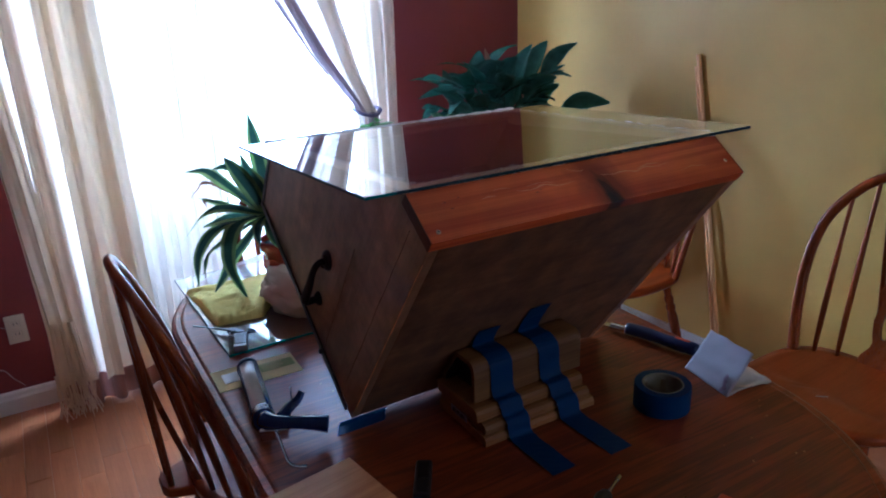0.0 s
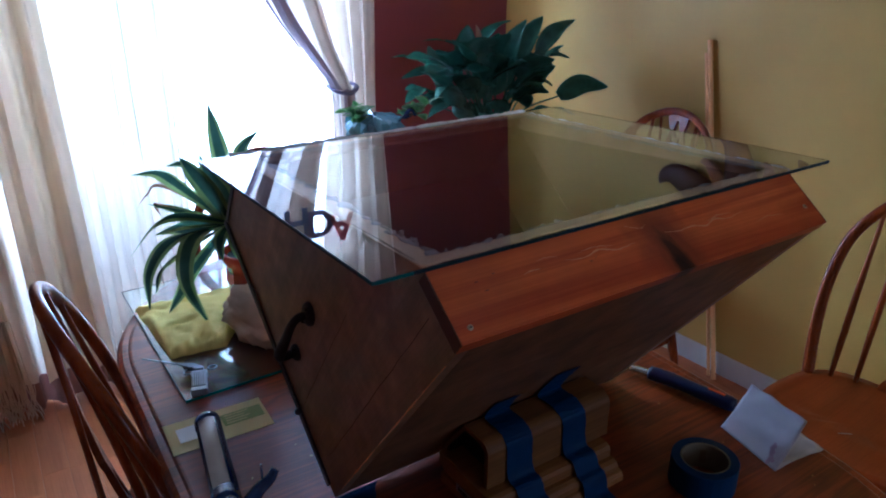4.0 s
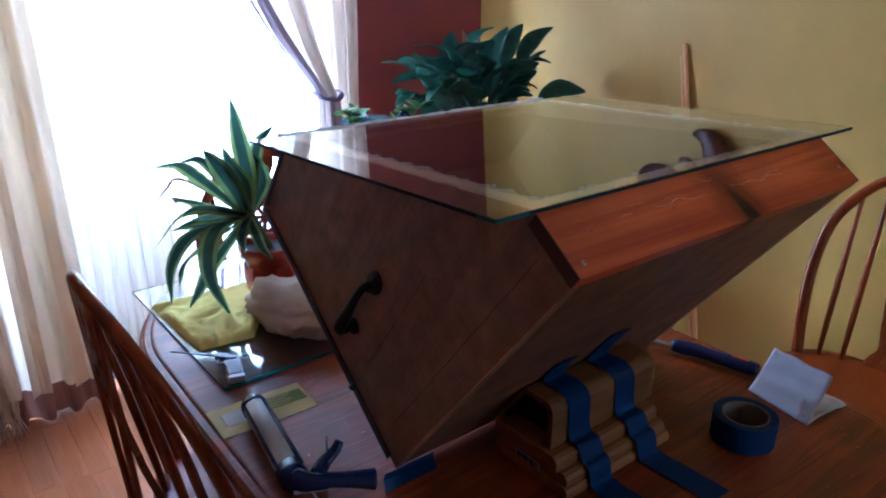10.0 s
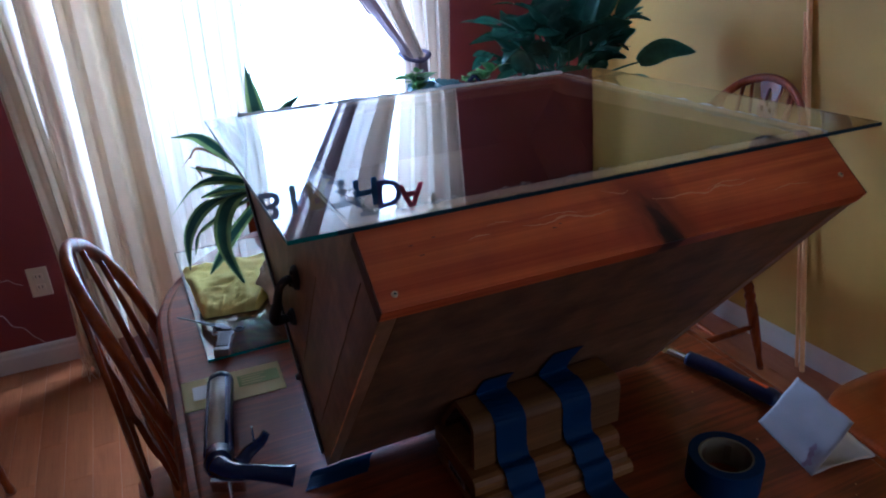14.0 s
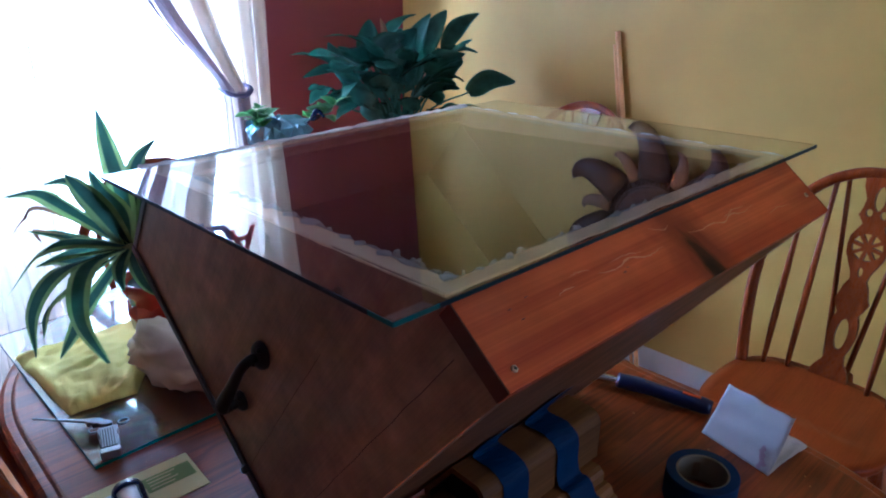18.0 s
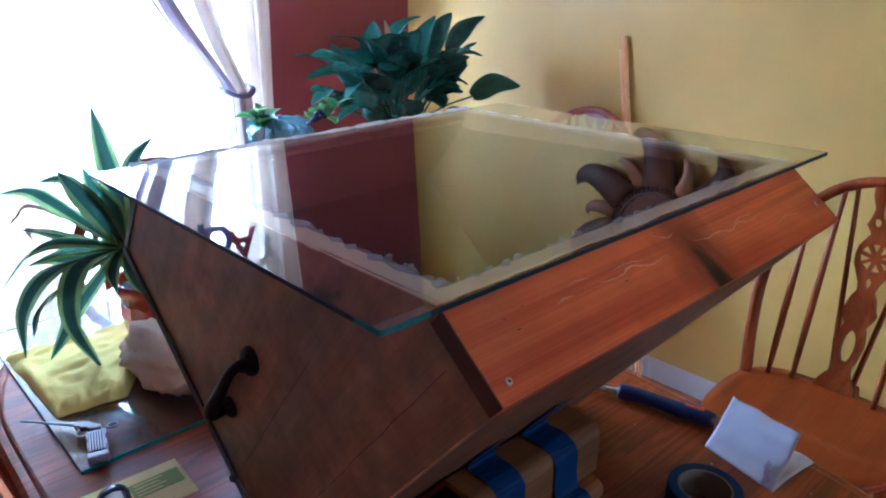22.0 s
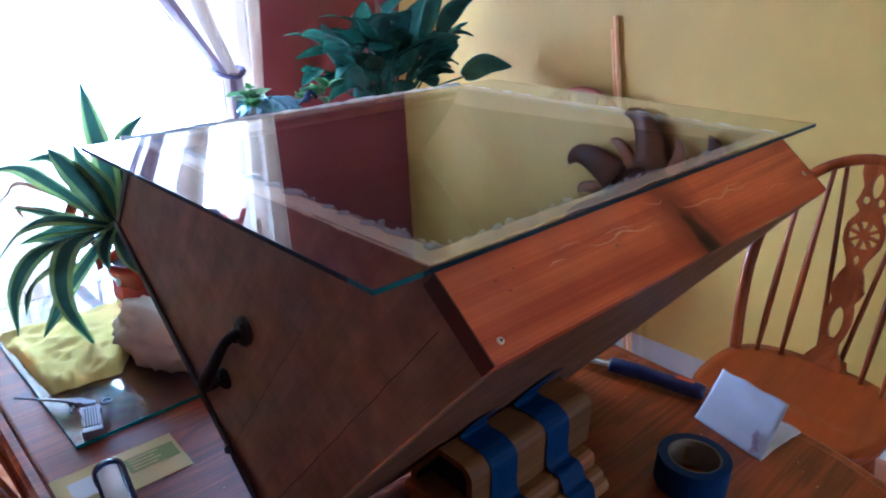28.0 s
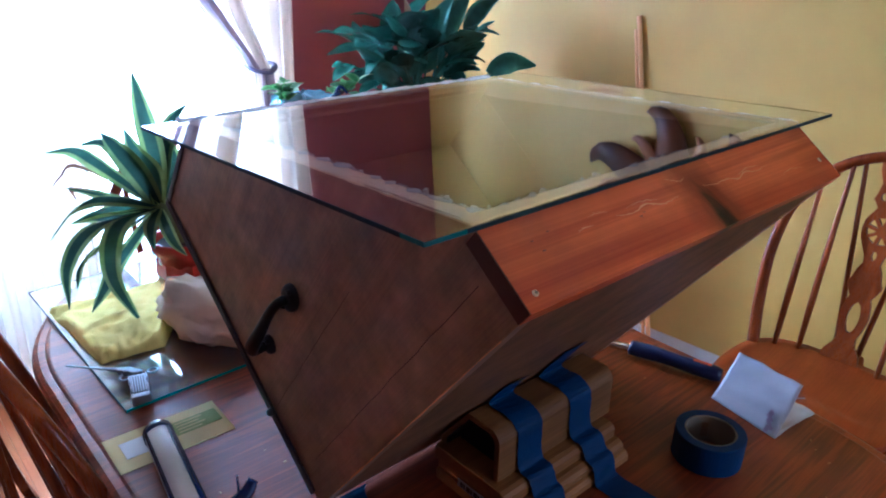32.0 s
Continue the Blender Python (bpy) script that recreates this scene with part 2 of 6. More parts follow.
add_knot(STRIP, (0.335, 0.078, 0.572), (0.060, 0.085, 0.3), (0.24, 0.040, 0.009), 12)
add_knot(STRIP, (0.322, 0.040, 0.572), (0.015, 0.048, 0.3), (0.040, 0.010, 0.004), 14, 0.5)
add_knot(STRIP, (0.322, 0.012, 0.572), (0.014, 0.030, 0.3), (0.012, 0.004, 0.002), 12, 0.4)
KNOT = plain("pine_knot", (0.10, 0.028, 0.010), 0.4, 0, 0.5, 90)
SPLIT = plain("bare_split_wood", (0.80, 0.34, 0.12), 0.6)
RAW = wood("raw_pine", (0.48, 0.205, 0.066), (0.66, 0.335, 0.125), "x", 0.6, 8.0, 0.0, 0.06, 0.08)
DOWEL = wood("pale_dowel", (0.82, 0.43, 0.155), (0.90, 0.55, 0.230), "z", 0.5, 20.0, 0.0, 0.0, 0.05)
# lines the case; in the wooden channel this black stands for shade
INNER_BLACK = plain("inner_black", (0.004, 0.0035, 0.0035), 0.85)
RIM = plain("smeared_rim", (0.96, 0.62, 0.35), 0.4, 0, 0.14, 70, 0.4)
BOARDS = wood("tan_pine_board", (0.20, 0.078, 0.0120), (0.36, 0.155, 0.027), "x", 0.6, 8.0, 0.0, 0.08, 0.08)
BLOCK = wood("old_pine_block", (0.130, 0.051, 0.0072), (0.250, 0.108, 0.0170), "x", 0.6, 8.0, 0.0, 0.08, 0.08)
ENDGRAIN = plain("dark_end_grain", (0.085, 0.022, 0.008), 0.5, 0, 0.3, 120, 0.4)
COREPRINT = plain("brown_core_print", (0.20, 0.14, 0.08), 0.7)
CAULK = plain("white_silicone", (0.88, 0.87, 0.85), 0.25, 0, 0.08, 40, 0.3)

IRON = plain("black_iron", (0.016, 0.015, 0.016), 0.5, 0.6, 0.2, 150, 0.3)
BRASS = plain("brass_screw", (0.66, 0.50, 0.30), 0.45, 0.15, 0.15)
STEEL = plain("brushed_steel", (0.62, 0.62, 0.63), 0.25, 1.0, 0.12, 200, 0.15)
PEWTER = plain("dull_pewter", (0.34, 0.34, 0.36), 0.42, 0.9, 0.3, 160, 0.3)
BLUETAPE = plain("blue_masking_tape", (0.004, 0.034, 0.115), 0.6, 0, 0.14, 160, 0.35)
BLUETAPE.node_tree.nodes["Principled BSDF"].inputs["Specular IOR Level"].default_value = 0.2
NAVY = plain("navy_plastic", (0.006, 0.014, 0.055), 0.24, 0, 0.15, 120)
BLACK = plain("black_plastic", (0.012, 0.012, 0.014), 0.35, 0, 0.1)
TUBEM = plain("sealant_tube", (0.60, 0.55, 0.46), 0.34, 0.0, 0.22)
ORANGE = plain("orange_plastic", (0.80, 0.10, 0.012), 0.4)
PAPER = plain("white_paper", (0.50, 0.48, 0.51), 0.8, 0, 0.06, 25, 0.5)
STAIN = plain("red_smudge", (0.38, 0.27, 0.34), 0.8, 0, 0.35, 900)
CREAM = plain("cream_paper", (0.56, 0.50, 0.44), 0.8, 0, 0.08, 25, 0.5)
SAWBLUE = plain("saw_blue_plastic", (0.008, 0.016, 0.075), 0.40, 0, 0.18, 120)
MANILA = plain("manila_paper", (0.62, 0.50, 0.20), 0.75, 0, 0.05)
GREENPRINT = plain("green_print", (0.22, 0.27, 0.06), 0.75)
FILM = plain("window_film", (0.66, 0.68, 0.66), 0.2)
CARD_TUBE = plain("cardboard_core", (0.24, 0.205, 0.135), 0.8)
TOWEL = plain("yellow_towel", (0.95, 0.80, 0.20), 0.95, 0, 0.18, 260, 0.9)
BURLAP = plain("beige_cloth", (0.76, 0.63, 0.46), 0.9, 0, 0.15, 300, 0.6)
POT = plain("red_glazed_pot", (0.45, 0.035, 0.022), 0.25, 0, 0.12, 30, 0.1, 0, 0.4)
SOIL = plain("potting_soil", (0.05, 0.03, 0.02), 0.95, 0, 0.4, 80, 1.0)
FOIL = plain("blue_white_wrap", (0.22, 0.40, 0.48), 0.25, 0.2, 0.6, 30, 1.0)
PLASTIC_W = plain("ivory_plastic", (0.70, 0.64, 0.50), 0.4)
SLOT = plain("dark_slot", (0.03, 0.03, 0.03), 0.6)
SUNM = plain("brown_glazed_clay", (0.095, 0.026, 0.0070), 0.40, 0, 0.6, 170, 0.9)
SUNM.node_tree.nodes["Principled BSDF"].inputs["Specular IOR Level"].default_value = 0.28
SUNTAN = plain("tan_glazed_clay", (0.25, 0.086, 0.018), 0.45, 0, 0.6, 120, 0.8)
CUSHION = plain("grey_cushion_cloth", (0.22, 0.19, 0.17), 0.95, 0, 0.15, 300, 0.6)
TWIG = plain("silvered_twig", (0.62, 0.52, 0.46), 0.35, 0.3, 0.2)
LEAF_D = leaf_mat("dracaena_leaf", (0.070, 0.145, 0.100), (0.38, 0.50, 0.19), 0.24, 0.38)
LEAF_P = leaf_mat("peace_lily_leaf", (0.050, 0.136, 0.092), (0.062, 0.160, 0.104), 0.22)
LEAF_S = leaf_mat("ivy_leaf", (0.09, 0.22, 0.05), (0.20, 0.36, 0.12))
DRY = leaf_mat("dry_spathe", (0.40, 0.24, 0.14), (0.36, 0.20, 0.11))
CURTAIN = fabric("cream_curtain", (0.79, 0.69, 0.54), 0.54)
# tones of one taupe swag, the darker ones painted for its shaded folds
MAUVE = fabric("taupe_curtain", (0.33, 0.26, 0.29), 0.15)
SWAG_LIT = fabric("lit_taupe_curtain", (0.68, 0.60, 0.53), 0.17)
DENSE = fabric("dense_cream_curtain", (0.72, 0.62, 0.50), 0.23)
SWAG_HALF_LIT = fabric("half_lit_taupe_curtain", (0.66, 0.57, 0.48), 0.30)
HEM = fabric("brown_sheer_hem", (0.30, 0.15, 0.115), 0.25)
BAND = plain("dark_tie_band", (0.10, 0.08, 0.14), 0.6)
SHEER = fabric("sheer_curtain", (0.66, 0.60, 0.49), 0.115, 0.0, 900)
VOILE = fabric("white_voile", (0.92, 0.92, 0.92), 0.55, 0.45, 900)
PANE = glass("clear_glass", (0.90, 0.98, 0.96), 0.0, 1.72)
SHEETGLASS = glass("sheet_glass", (0.90, 0.98, 0.96))
# glass edge greens: bright ones paint caught light, the dark one its absence
TEAL = fabric("lit_green_glass_edge", (0.02, 0.46, 0.42), 0.5, 0.0, 50, 0.15)
CORNERTEAL = fabric("lit_green_glass_corner", (0.006, 0.16, 0.16), 0.3, 0.0, 50, 0.15)
# sticker paper darkened to grey to stand for shade under the case
STICKER = plain("shade_grey_sticker", (0.34, 0.33, 0.31), 0.7, 0, 0.2)
DEEPTEAL = plain("unlit_glass_edge", (0.003, 0.024, 0.036), 0.3, 0, 0.2)
DEEPTEAL.node_tree.nodes["Principled BSDF"].inputs["Specular IOR Level"].default_value = 0.15
DOORGLASS = glass("door_glass", (0.98, 0.99, 0.99))
CLEARBEAD = glass("wet_silicone", (0.94, 0.90, 0.84), 0.05, 1.45)
CLEARBEAD.node_tree.nodes["Principled BSDF"].inputs["Transmission Weight"].default_value = 0.62
bump(CLEARBEAD.node_tree, CLEARBEAD.node_tree.nodes["Principled BSDF"], noise_node(CLEARBEAD.node_tree, coords(CLEARBEAD.node_tree), 260, 3), 1.0, 0.004)
WATERGLASS = glass("drinking_glass", (0.97, 0.98, 0.98))
GARDEN = plain("garden_ground", (0.30, 0.34, 0.20), 0.95, 0, 0.3, 4, 0.5)


# ---- mesh helpers ----
def part(name, bm, material, parent=None, label="", smooth=False, m=None):
    me = bpy.data.meshes.new(name)
    bm.normal_update()
    bm.to_mesh(me)
    bm.free()
    if smooth:
        me.shade_smooth()
    if material:
        me.materials.append(material)
    ob = new(name, me)
    if parent:
        ob.parent = parent
    if m is not None:
        ob.matrix_local = m
    if label:
        ob["label"] = label
    return ob


def thing(name, label, category, m=None, group="", kind=""):
    ob = new(name)
    if m is not None:
        ob.matrix_world = m
    return tagged(ob, label, category, group, kind)


def slab(x0, x1, y0, y1, z0, z1, r=0.0, seg=1, m=None):
    """A box between two corners, its edges rounded by r."""
    bm = bmesh.new()
    bmesh.ops.create_cube(bm, size=1, matrix=Matrix.Translation(((x0 + x1) / 2, (y0 + y1) / 2, (z0 + z1) / 2)) @ Matrix.Diagonal((x1 - x0, y1 - y0, z1 - z0, 1)))
    if r:
        bmesh.ops.bevel(bm, geom=bm.edges[:], offset=r, segments=seg, affect="EDGES", profile=0.5)
    if m is not None:
        bmesh.ops.transform(bm, matrix=m, verts=bm.verts)
    return bm


def prism(points, depth, m=None, r=0.0, seg=2):
    """A flat outline in x, y pulled up by depth along z."""
    bm = bmesh.new()
    f = bm.faces.new([bm.verts.new((x, y, 0)) for x, y in points])
    if f.calc_area() and f.normal.z < 0:
        f.normal_flip()
    bm.normal_update()
    if f.normal.z < 0:
        f.normal_flip()
    out = bmesh.ops.extrude_face_region(bm, geom=[f])
    bmesh.ops.translate(bm, vec=(0, 0, depth), verts=[v for v in out["geom"] if isinstance(v, bmesh.types.BMVert)])
    f.normal_flip()
    bmesh.ops.recalc_face_normals(bm, faces=bm.faces)
    if r:
        bmesh.ops.bevel(bm, geom=[e for e in bm.edges if e.calc_face_angle(0) > 0.6], offset=r, segments=seg, affect="EDGES", profile=0.5)
    if m is not None:
        bmesh.ops.transform(bm, matrix=m, verts=bm.verts)
    return bm


def lathe(profile, steps=24, m=None):
    """A turned shape from (radius, height) pairs."""
    bm = bmesh.new()
    rings = []
    for r, z in profile:
        if r < 1e-5:
            rings.append([bm.verts.new((0, 0, z))])
        else:
            rings.append([bm.verts.new((r * math.cos(a), r * math.sin(a), z)) for a in [2 * math.pi * k / steps for k in range(steps)]])
    for a, b in zip(rings, rings[1:]):
        for k in range(steps):
            j = (k + 1) % steps
            if len(a) == 1 and len(b) > 1:
                bm.faces.new((a[0], b[k], b[j]))
            elif len(b) == 1 and len(a) > 1:
                bm.faces.new((a[k], a[j], b[0]))
            elif len(a) > 1:
                bm.faces.new((a[k], a[j], b[j], b[k]))
    bmesh.ops.recalc_face_normals(bm, faces=bm.faces)
    if m is not None:
        bmesh.ops.transform(bm, matrix=m, verts=bm.verts)
    return bm


def smooth_line(pts, n):
    """Points along a Catmull-Rom curve through pts."""
    p = [Vector(q) for q in pts]
    p = [2 * p[0] - p[1], *p, 2 * p[-1] - p[-2]]
    out = []
    for k in range(1, len(p) - 2):
        for s in range(n):
            u = s / n
            a, b, c, d = p[k - 1 : k + 3]
            out.append(0.5 * (2 * b + (c - a) * u + (2 * a - 5 * b + 4 * c - d) * u * u + (3 * b - a - 3 * c + d) * u**3))
    return out + [p[-2]]


def tube(pts, radius, sides=8, flat=1.0, bm=None, up=None):
    """A rod along points; radius may be a number or a function of 0..1; flat squeezes it along `up`."""
    bm = bm or bmesh.new()
    pts = [Vector(q) for q in pts]
    rings, last = [], Vector(up or (0.0, 0.0, 1.0))
    for k, q in enumerate(pts):
        way = (pts[min(k + 1, len(pts) - 1)] - pts[max(k - 1, 0)]).normalized()
        n = last - way * last.dot(way)
        if n.length < 1e-4:
            n = way.orthogonal()
        n.normalize()
        if up is None:
            last = n
        s = way.cross(n)
        r = radius(k / (len(pts) - 1)) if callable(radius) else radius
        rings.append([bm.verts.new(q + r * (flat * math.cos(a) * n + math.sin(a) * s)) for a in [2 * math.pi * j / sides for j in range(sides)]])
    for a, b in zip(rings, rings[1:]):
        for k in range(sides):
            j = (k + 1) % sides
            bm.faces.new((a[k], a[j], b[j], b[k]))
    bm.faces.new(rings[0][::-1])
    bm.faces.new(rings[-1])
    bmesh.ops.recalc_face_normals(bm, faces=bm.faces)
    return bm


def sheet(rows, thick=0.0):
    """A mesh over a grid of points, with some thickness below it."""
    bm = bmesh.new()
    g = [[bm.verts.new(q) for q in row] for row in rows]
    for a, b in zip(g, g[1:]):
        for k in range(len(a) - 1):
            bm.faces.new((a[k], a[k + 1], b[k + 1], b[k]))
    if thick:
        bm.normal_update()
        bmesh.ops.solidify(bm, geom=bm.faces[:], thickness=thick)
        bmesh.ops.recalc_face_normals(bm, faces=bm.faces)
    return bm


def join(*bms):
    out = bmesh.new()
    for b in bms:
        me = bpy.data.meshes.new("tmp")
        b.to_mesh(me)
        b.free()
        out.from_mesh(me)
        bpy.data.meshes.remove(me)
    return out


def structure(name, bm, material, label, category, smooth=False):
    return tagged(part(name, bm, material, None, "", smooth), label, category, kind="structure")


# ---- the room ----
WALL_Y = 2.19  # inner face of the window wall
DOOR_X0, DOOR_X1, DOOR_Z = -0.28, 1.04, 2.06
YA = 3.84  # degrees by which the yellow wall leaves the square


def yellow_x(y):
    """Inner face of the yellow wall."""
    return 1.93 - 0.0672 * (y - 0.85)


structure("floor", slab(-2.3, 2.5, -3.5, 2.4, -0.06, -0.008), UNDERLAY, "dark core under the wooden plank floor", "floor")
wall_n = thing("wall_north", "burgundy painted wall with a curtained patio door", "wall", kind="structure")
part("wall_panel", slab(-2.3, DOOR_X0, WALL_Y, WALL_Y + 0.16, -0.06, 2.46), BURGUNDY, wall_n)
part("wall_panel", slab(DOOR_X1, 2.0, WALL_Y, WALL_Y + 0.16, -0.06, 2.46), BURGUNDY, wall_n)
part("wall_panel", slab(DOOR_X0, DOOR_X1, WALL_Y, WALL_Y + 0.16, DOOR_Z, 2.46), BURGUNDY, wall_n)
yp = pose(yellow_x(2.19), 2.19, 0, 0, 0, YA)
structure("wall_east", slab(0, 0.15, -5.9, 0.3, -0.06, 2.46, m=yp), YELLOW, "yellow ochre painted wall with leaning chairs", "wall")
structure("wall_west", slab(-2.3, -2.15, -3.4, 2.19, -0.06, 2.46), BURGUNDY, "plain burgundy painted wall", "wall")
wall_s = thing("wall_south", "unseen yellow painted wall with an opening added for light", "wall", kind="structure")
part("wall_panel", slab(-2.15, 0.35, -3.4, -3.25, -0.06, 2.46), YELLOW, wall_s)
part("wall_panel", slab(2.35, 2.4, -3.4, -3.25, -0.06, 2.46), YELLOW, wall_s)
part("wall_panel", slab(0.35, 2.35, -3.4, -3.25, 2.1, 2.46), YELLOW, wall_s)
part("wall_panel", slab(0.35, 2.35, -3.4, -3.25, -0.06, 0.9), YELLOW, wall_s)
# unseen window, added as a place for the rear fill lamp
win = thing("window_1", "unseen white framed window added around the rear fill lamp", "window", kind="structure")
for q in (slab(0.35, 0.40, -3.38, -3.34, 0.9, 2.1), slab(2.30, 2.35, -3.38, -3.34, 0.9, 2.1), slab(0.40, 2.30, -3.38, -3.34, 0.9, 0.95), slab(0.40, 2.30, -3.38, -3.34, 2.05, 2.1)):
    part("window_frame", q, WHITE, win)
part("pane", slab(0.401, 2.299, -3.362, -3.357, 0.951, 2.049), DOORGLASS, win).visible_shadow = False
structure("ceiling", slab(-2.3, 2.6, -3.5, 2.4, 2.46, 2.6), CEILING, "plain white painted ceiling", "ceiling")
structure("ground", slab(-60, 60, -60, 120, -0.3, -0.2), GARDEN, "sunlit lawn outside the patio door", "ground")


def baseboard_profile():
    return [(0, 0), (0.016, 0), (0.016, 0.062), (0.012, 0.072), (0.011, 0.084), (0.005, 0.092), (0, 0.092)]


def baseboard(length, m, label):
    bm = prism(baseboard_profile(), length, pose(0, 0, 0, 90, 0, 90))
    ob = structure("baseboard", bm, WHITE, label, "baseboard")
    ob.matrix_world = m
    return ob


baseboard(1.86, pose(DOOR_X0 - 0.02, WALL_Y, 0, 0, 0, 180), "white moulded baseboard below the burgundy wall")
baseboard(0.80, pose(1.835, WALL_Y, 0, 0, 0, 180), "white moulded baseboard below the burgundy wall")
baseboard(5.5, yp @ pose(0, -0.01, 0, 0, 0, -90) @ pose(0, 0, 0, 0, 0, 0), "white moulded baseboard below the yellow wall")

# patio door: frame, two leaves with panes
door = thing("door_1", "white framed sliding glass patio door in bright daylight", "door", kind="structure")
for x0, x1 in ((DOOR_X0, DOOR_X0 + 0.05), (DOOR_X1 - 0.05, DOOR_X1)):
    part("jamb", slab(x0, x1, WALL_Y + 0.03, WALL_Y + 0.14, 0, DOOR_Z, 0.004), WHITE, door)
part("head", slab(DOOR_X0 + 0.05, DOOR_X1 - 0.05, WALL_Y + 0.03, WALL_Y + 0.14, DOOR_Z - 0.05, DOOR_Z, 0.004), WHITE, door)
part("sill", slab(DOOR_X0 + 0.05, DOOR_X1 - 0.05, WALL_Y + 0.0, WALL_Y + 0.15, -0.05, 0.02, 0.004), WHITE, door)
for x0, x1, y in ((DOOR_X0 + 0.052, 0.41, WALL_Y + 0.10), (0.37, DOOR_X1 - 0.052, WALL_Y + 0.055)):
    leaf = part("door_leaf", join(slab(x0, x0 + 0.05, y, y + 0.035, 0.02, DOOR_Z - 0.052), slab(x1 - 0.05, x1, y, y + 0.035, 0.02, DOOR_Z - 0.052), slab(x0 + 0.05, x1 - 0.05, y, y + 0.035, 0.02, 0.12), slab(x0 + 0.05, x1 - 0.05, y, y + 0.035, DOOR_Z - 0.11, DOOR_Z - 0.052)), WHITE, door)
    pane = part("pane", slab(x0 + 0.051, x1 - 0.051, y + 0.014, y + 0.02, 0.121, DOOR_Z - 0.111), DOORGLASS, leaf, "clear glass pane")
    pane.visible_shadow = False

# wall outlet
out = thing("wall_outlet", "ivory duplex wall outlet on the burgundy wall", "outlet", pose(-0.545, WALL_Y, 0.345))
part("cover_plate", slab(-0.035, 0.035, -0.006, 0, -0.058, 0.058, 0.0035, 2), PLASTIC_W, out)
for z in (-0.021, 0.021):
    face = part("receptacle", slab(-0.016, 0.016, -0.009, -0.0055, z - 0.014, z + 0.014, 0.0015), PLASTIC_W, out)
    for x in (-0.006, 0.006):
        part("slot", slab(x - 0.0012, x + 0.0012, -0.0096, -0.0088, z - 0.002, z + 0.007), SLOT, face)
part("screw", lathe([(0.0, -0.002), (0.003, -0.0015), (0.003, 0)], 10, pose(0, -0.006, 0, 90)), STEEL, out)


# ---- curtains ----
def drape(left, right, z0, z1, y, folds, depth, seed, steps=46, hem=0.0, thick=0.0):
    """A hanging cloth between two edges x(z), with folds that change on the way down."""
    rng = random.Random(seed)
    ph = [rng.uniform(0, 6.28) for _ in range(5)]
    nx = folds * 10
    rows = []
    for i in range(steps + 1):
        z = z1 + (z0 - z1) * i / steps
        l, r = left(z), right(z)
        row = []
        for k in range(nx + 1):
            u = k / nx
            w = u + 0.018 * math.sin(2.1 * z + ph[0]) * math.sin(math.pi * u)
            squeeze = min(1.0, (r - l) / (folds * 0.055))
            d = math.sin(2 * math.pi * folds * w + ph[1] + 0.35 * math.sin(1.7 * z + ph[2]))
            d = math.copysign(abs(d) ** 0.75, d) + 0.3 * math.sin(2 * math.pi * (folds * 2.3) * w + ph[3] + z)
            x = l + (r - l) * u + 0.006 * math.sin(2 * math.pi * folds * w * 2 + ph[4])
            row.append((x, y + depth * d * (0.55 + 0.45 * squeeze) + 0.006 * math.sin(3 * z + 5 * u + ph[2]), z))
        rows.append(row)
    return sheet(rows)


def spline(*pts):
    zs, xs = [p[0] for p in pts], [p[1] for p in pts]
    return lambda z: float(np.interp(z, zs, xs))


cur = thing("curtain", "floor-length cream satin curtain in deep folds, backlit", "curtain")
part("panel", drape(spline((0, -0.43), (2.2, -0.50)), spline((0, -0.065), (0.9, -0.065), (2.2, -0.09)), 0.12, 2.2, 2.07, 4, 0.030, 3, 60), CURTAIN, cur, smooth=True)
part("hem", drape(spline((0, -0.43), (0.2, -0.436)), spline((0, -0.065), (0.2, -0.065)), 0.008, 0.1195, 2.07, 4, 0.026, 3, 6), HEM, cur, "brown sheer hem band", True)
part("outer_panel", drape(spline((0, -0.455), (0.4, -0.44), (2.2, -0.53)), spline((0, -0.33), (0.6, -0.36), (2.2, -0.45)), 0.17, 2.2, 2.015, 2, 0.014, 8, 60), CURTAIN, cur, smooth=True)
for l0, l1, r0, r1 in ((-0.285, -0.26, -0.222, -0.215), (-0.150, -0.155, -0.058, -0.080), (-0.380, -0.365, -0.355, -0.345)):
    part("fold", drape(spline((0, l0), (2.2, l1)), spline((0, r0), (2.2, r1)), 0.12, 2.2, 2.028, 1, 0.010, 13, 40), CURTAIN, cur, "overlapping fold", True)
bm = bmesh.new()
rng = random.Random(5)
for k in range(70):
    x = -0.455 + 0.125 * k / 69
    ztop = 0.19
    pts = [(x, 2.012 + rng.uniform(-0.012, 0.012), ztop), (x + rng.uniform(-0.012, 0.012), 2.0 + rng.uniform(-0.02, 0.02), 0.1), (x + rng.uniform(-0.03, 0.03), 1.985 + rng.uniform(-0.03, 0.03), rng.uniform(0.005, 0.05))]
    tube(smooth_line(pts, 3), 0.0016, 4, bm=bm)
part("fringe", bm, CURTAIN, cur, "knotted thread fringe along the hem")
part("net_band", drape(spline((0.1, -0.452), (0.42, -0.442)), spline((0.1, -0.335), (0.42, -0.352)), 0.15, 0.40, 2.0, 3, 0.008, 12, 14), CURTAIN, cur, "open-work band above the fringe", True)

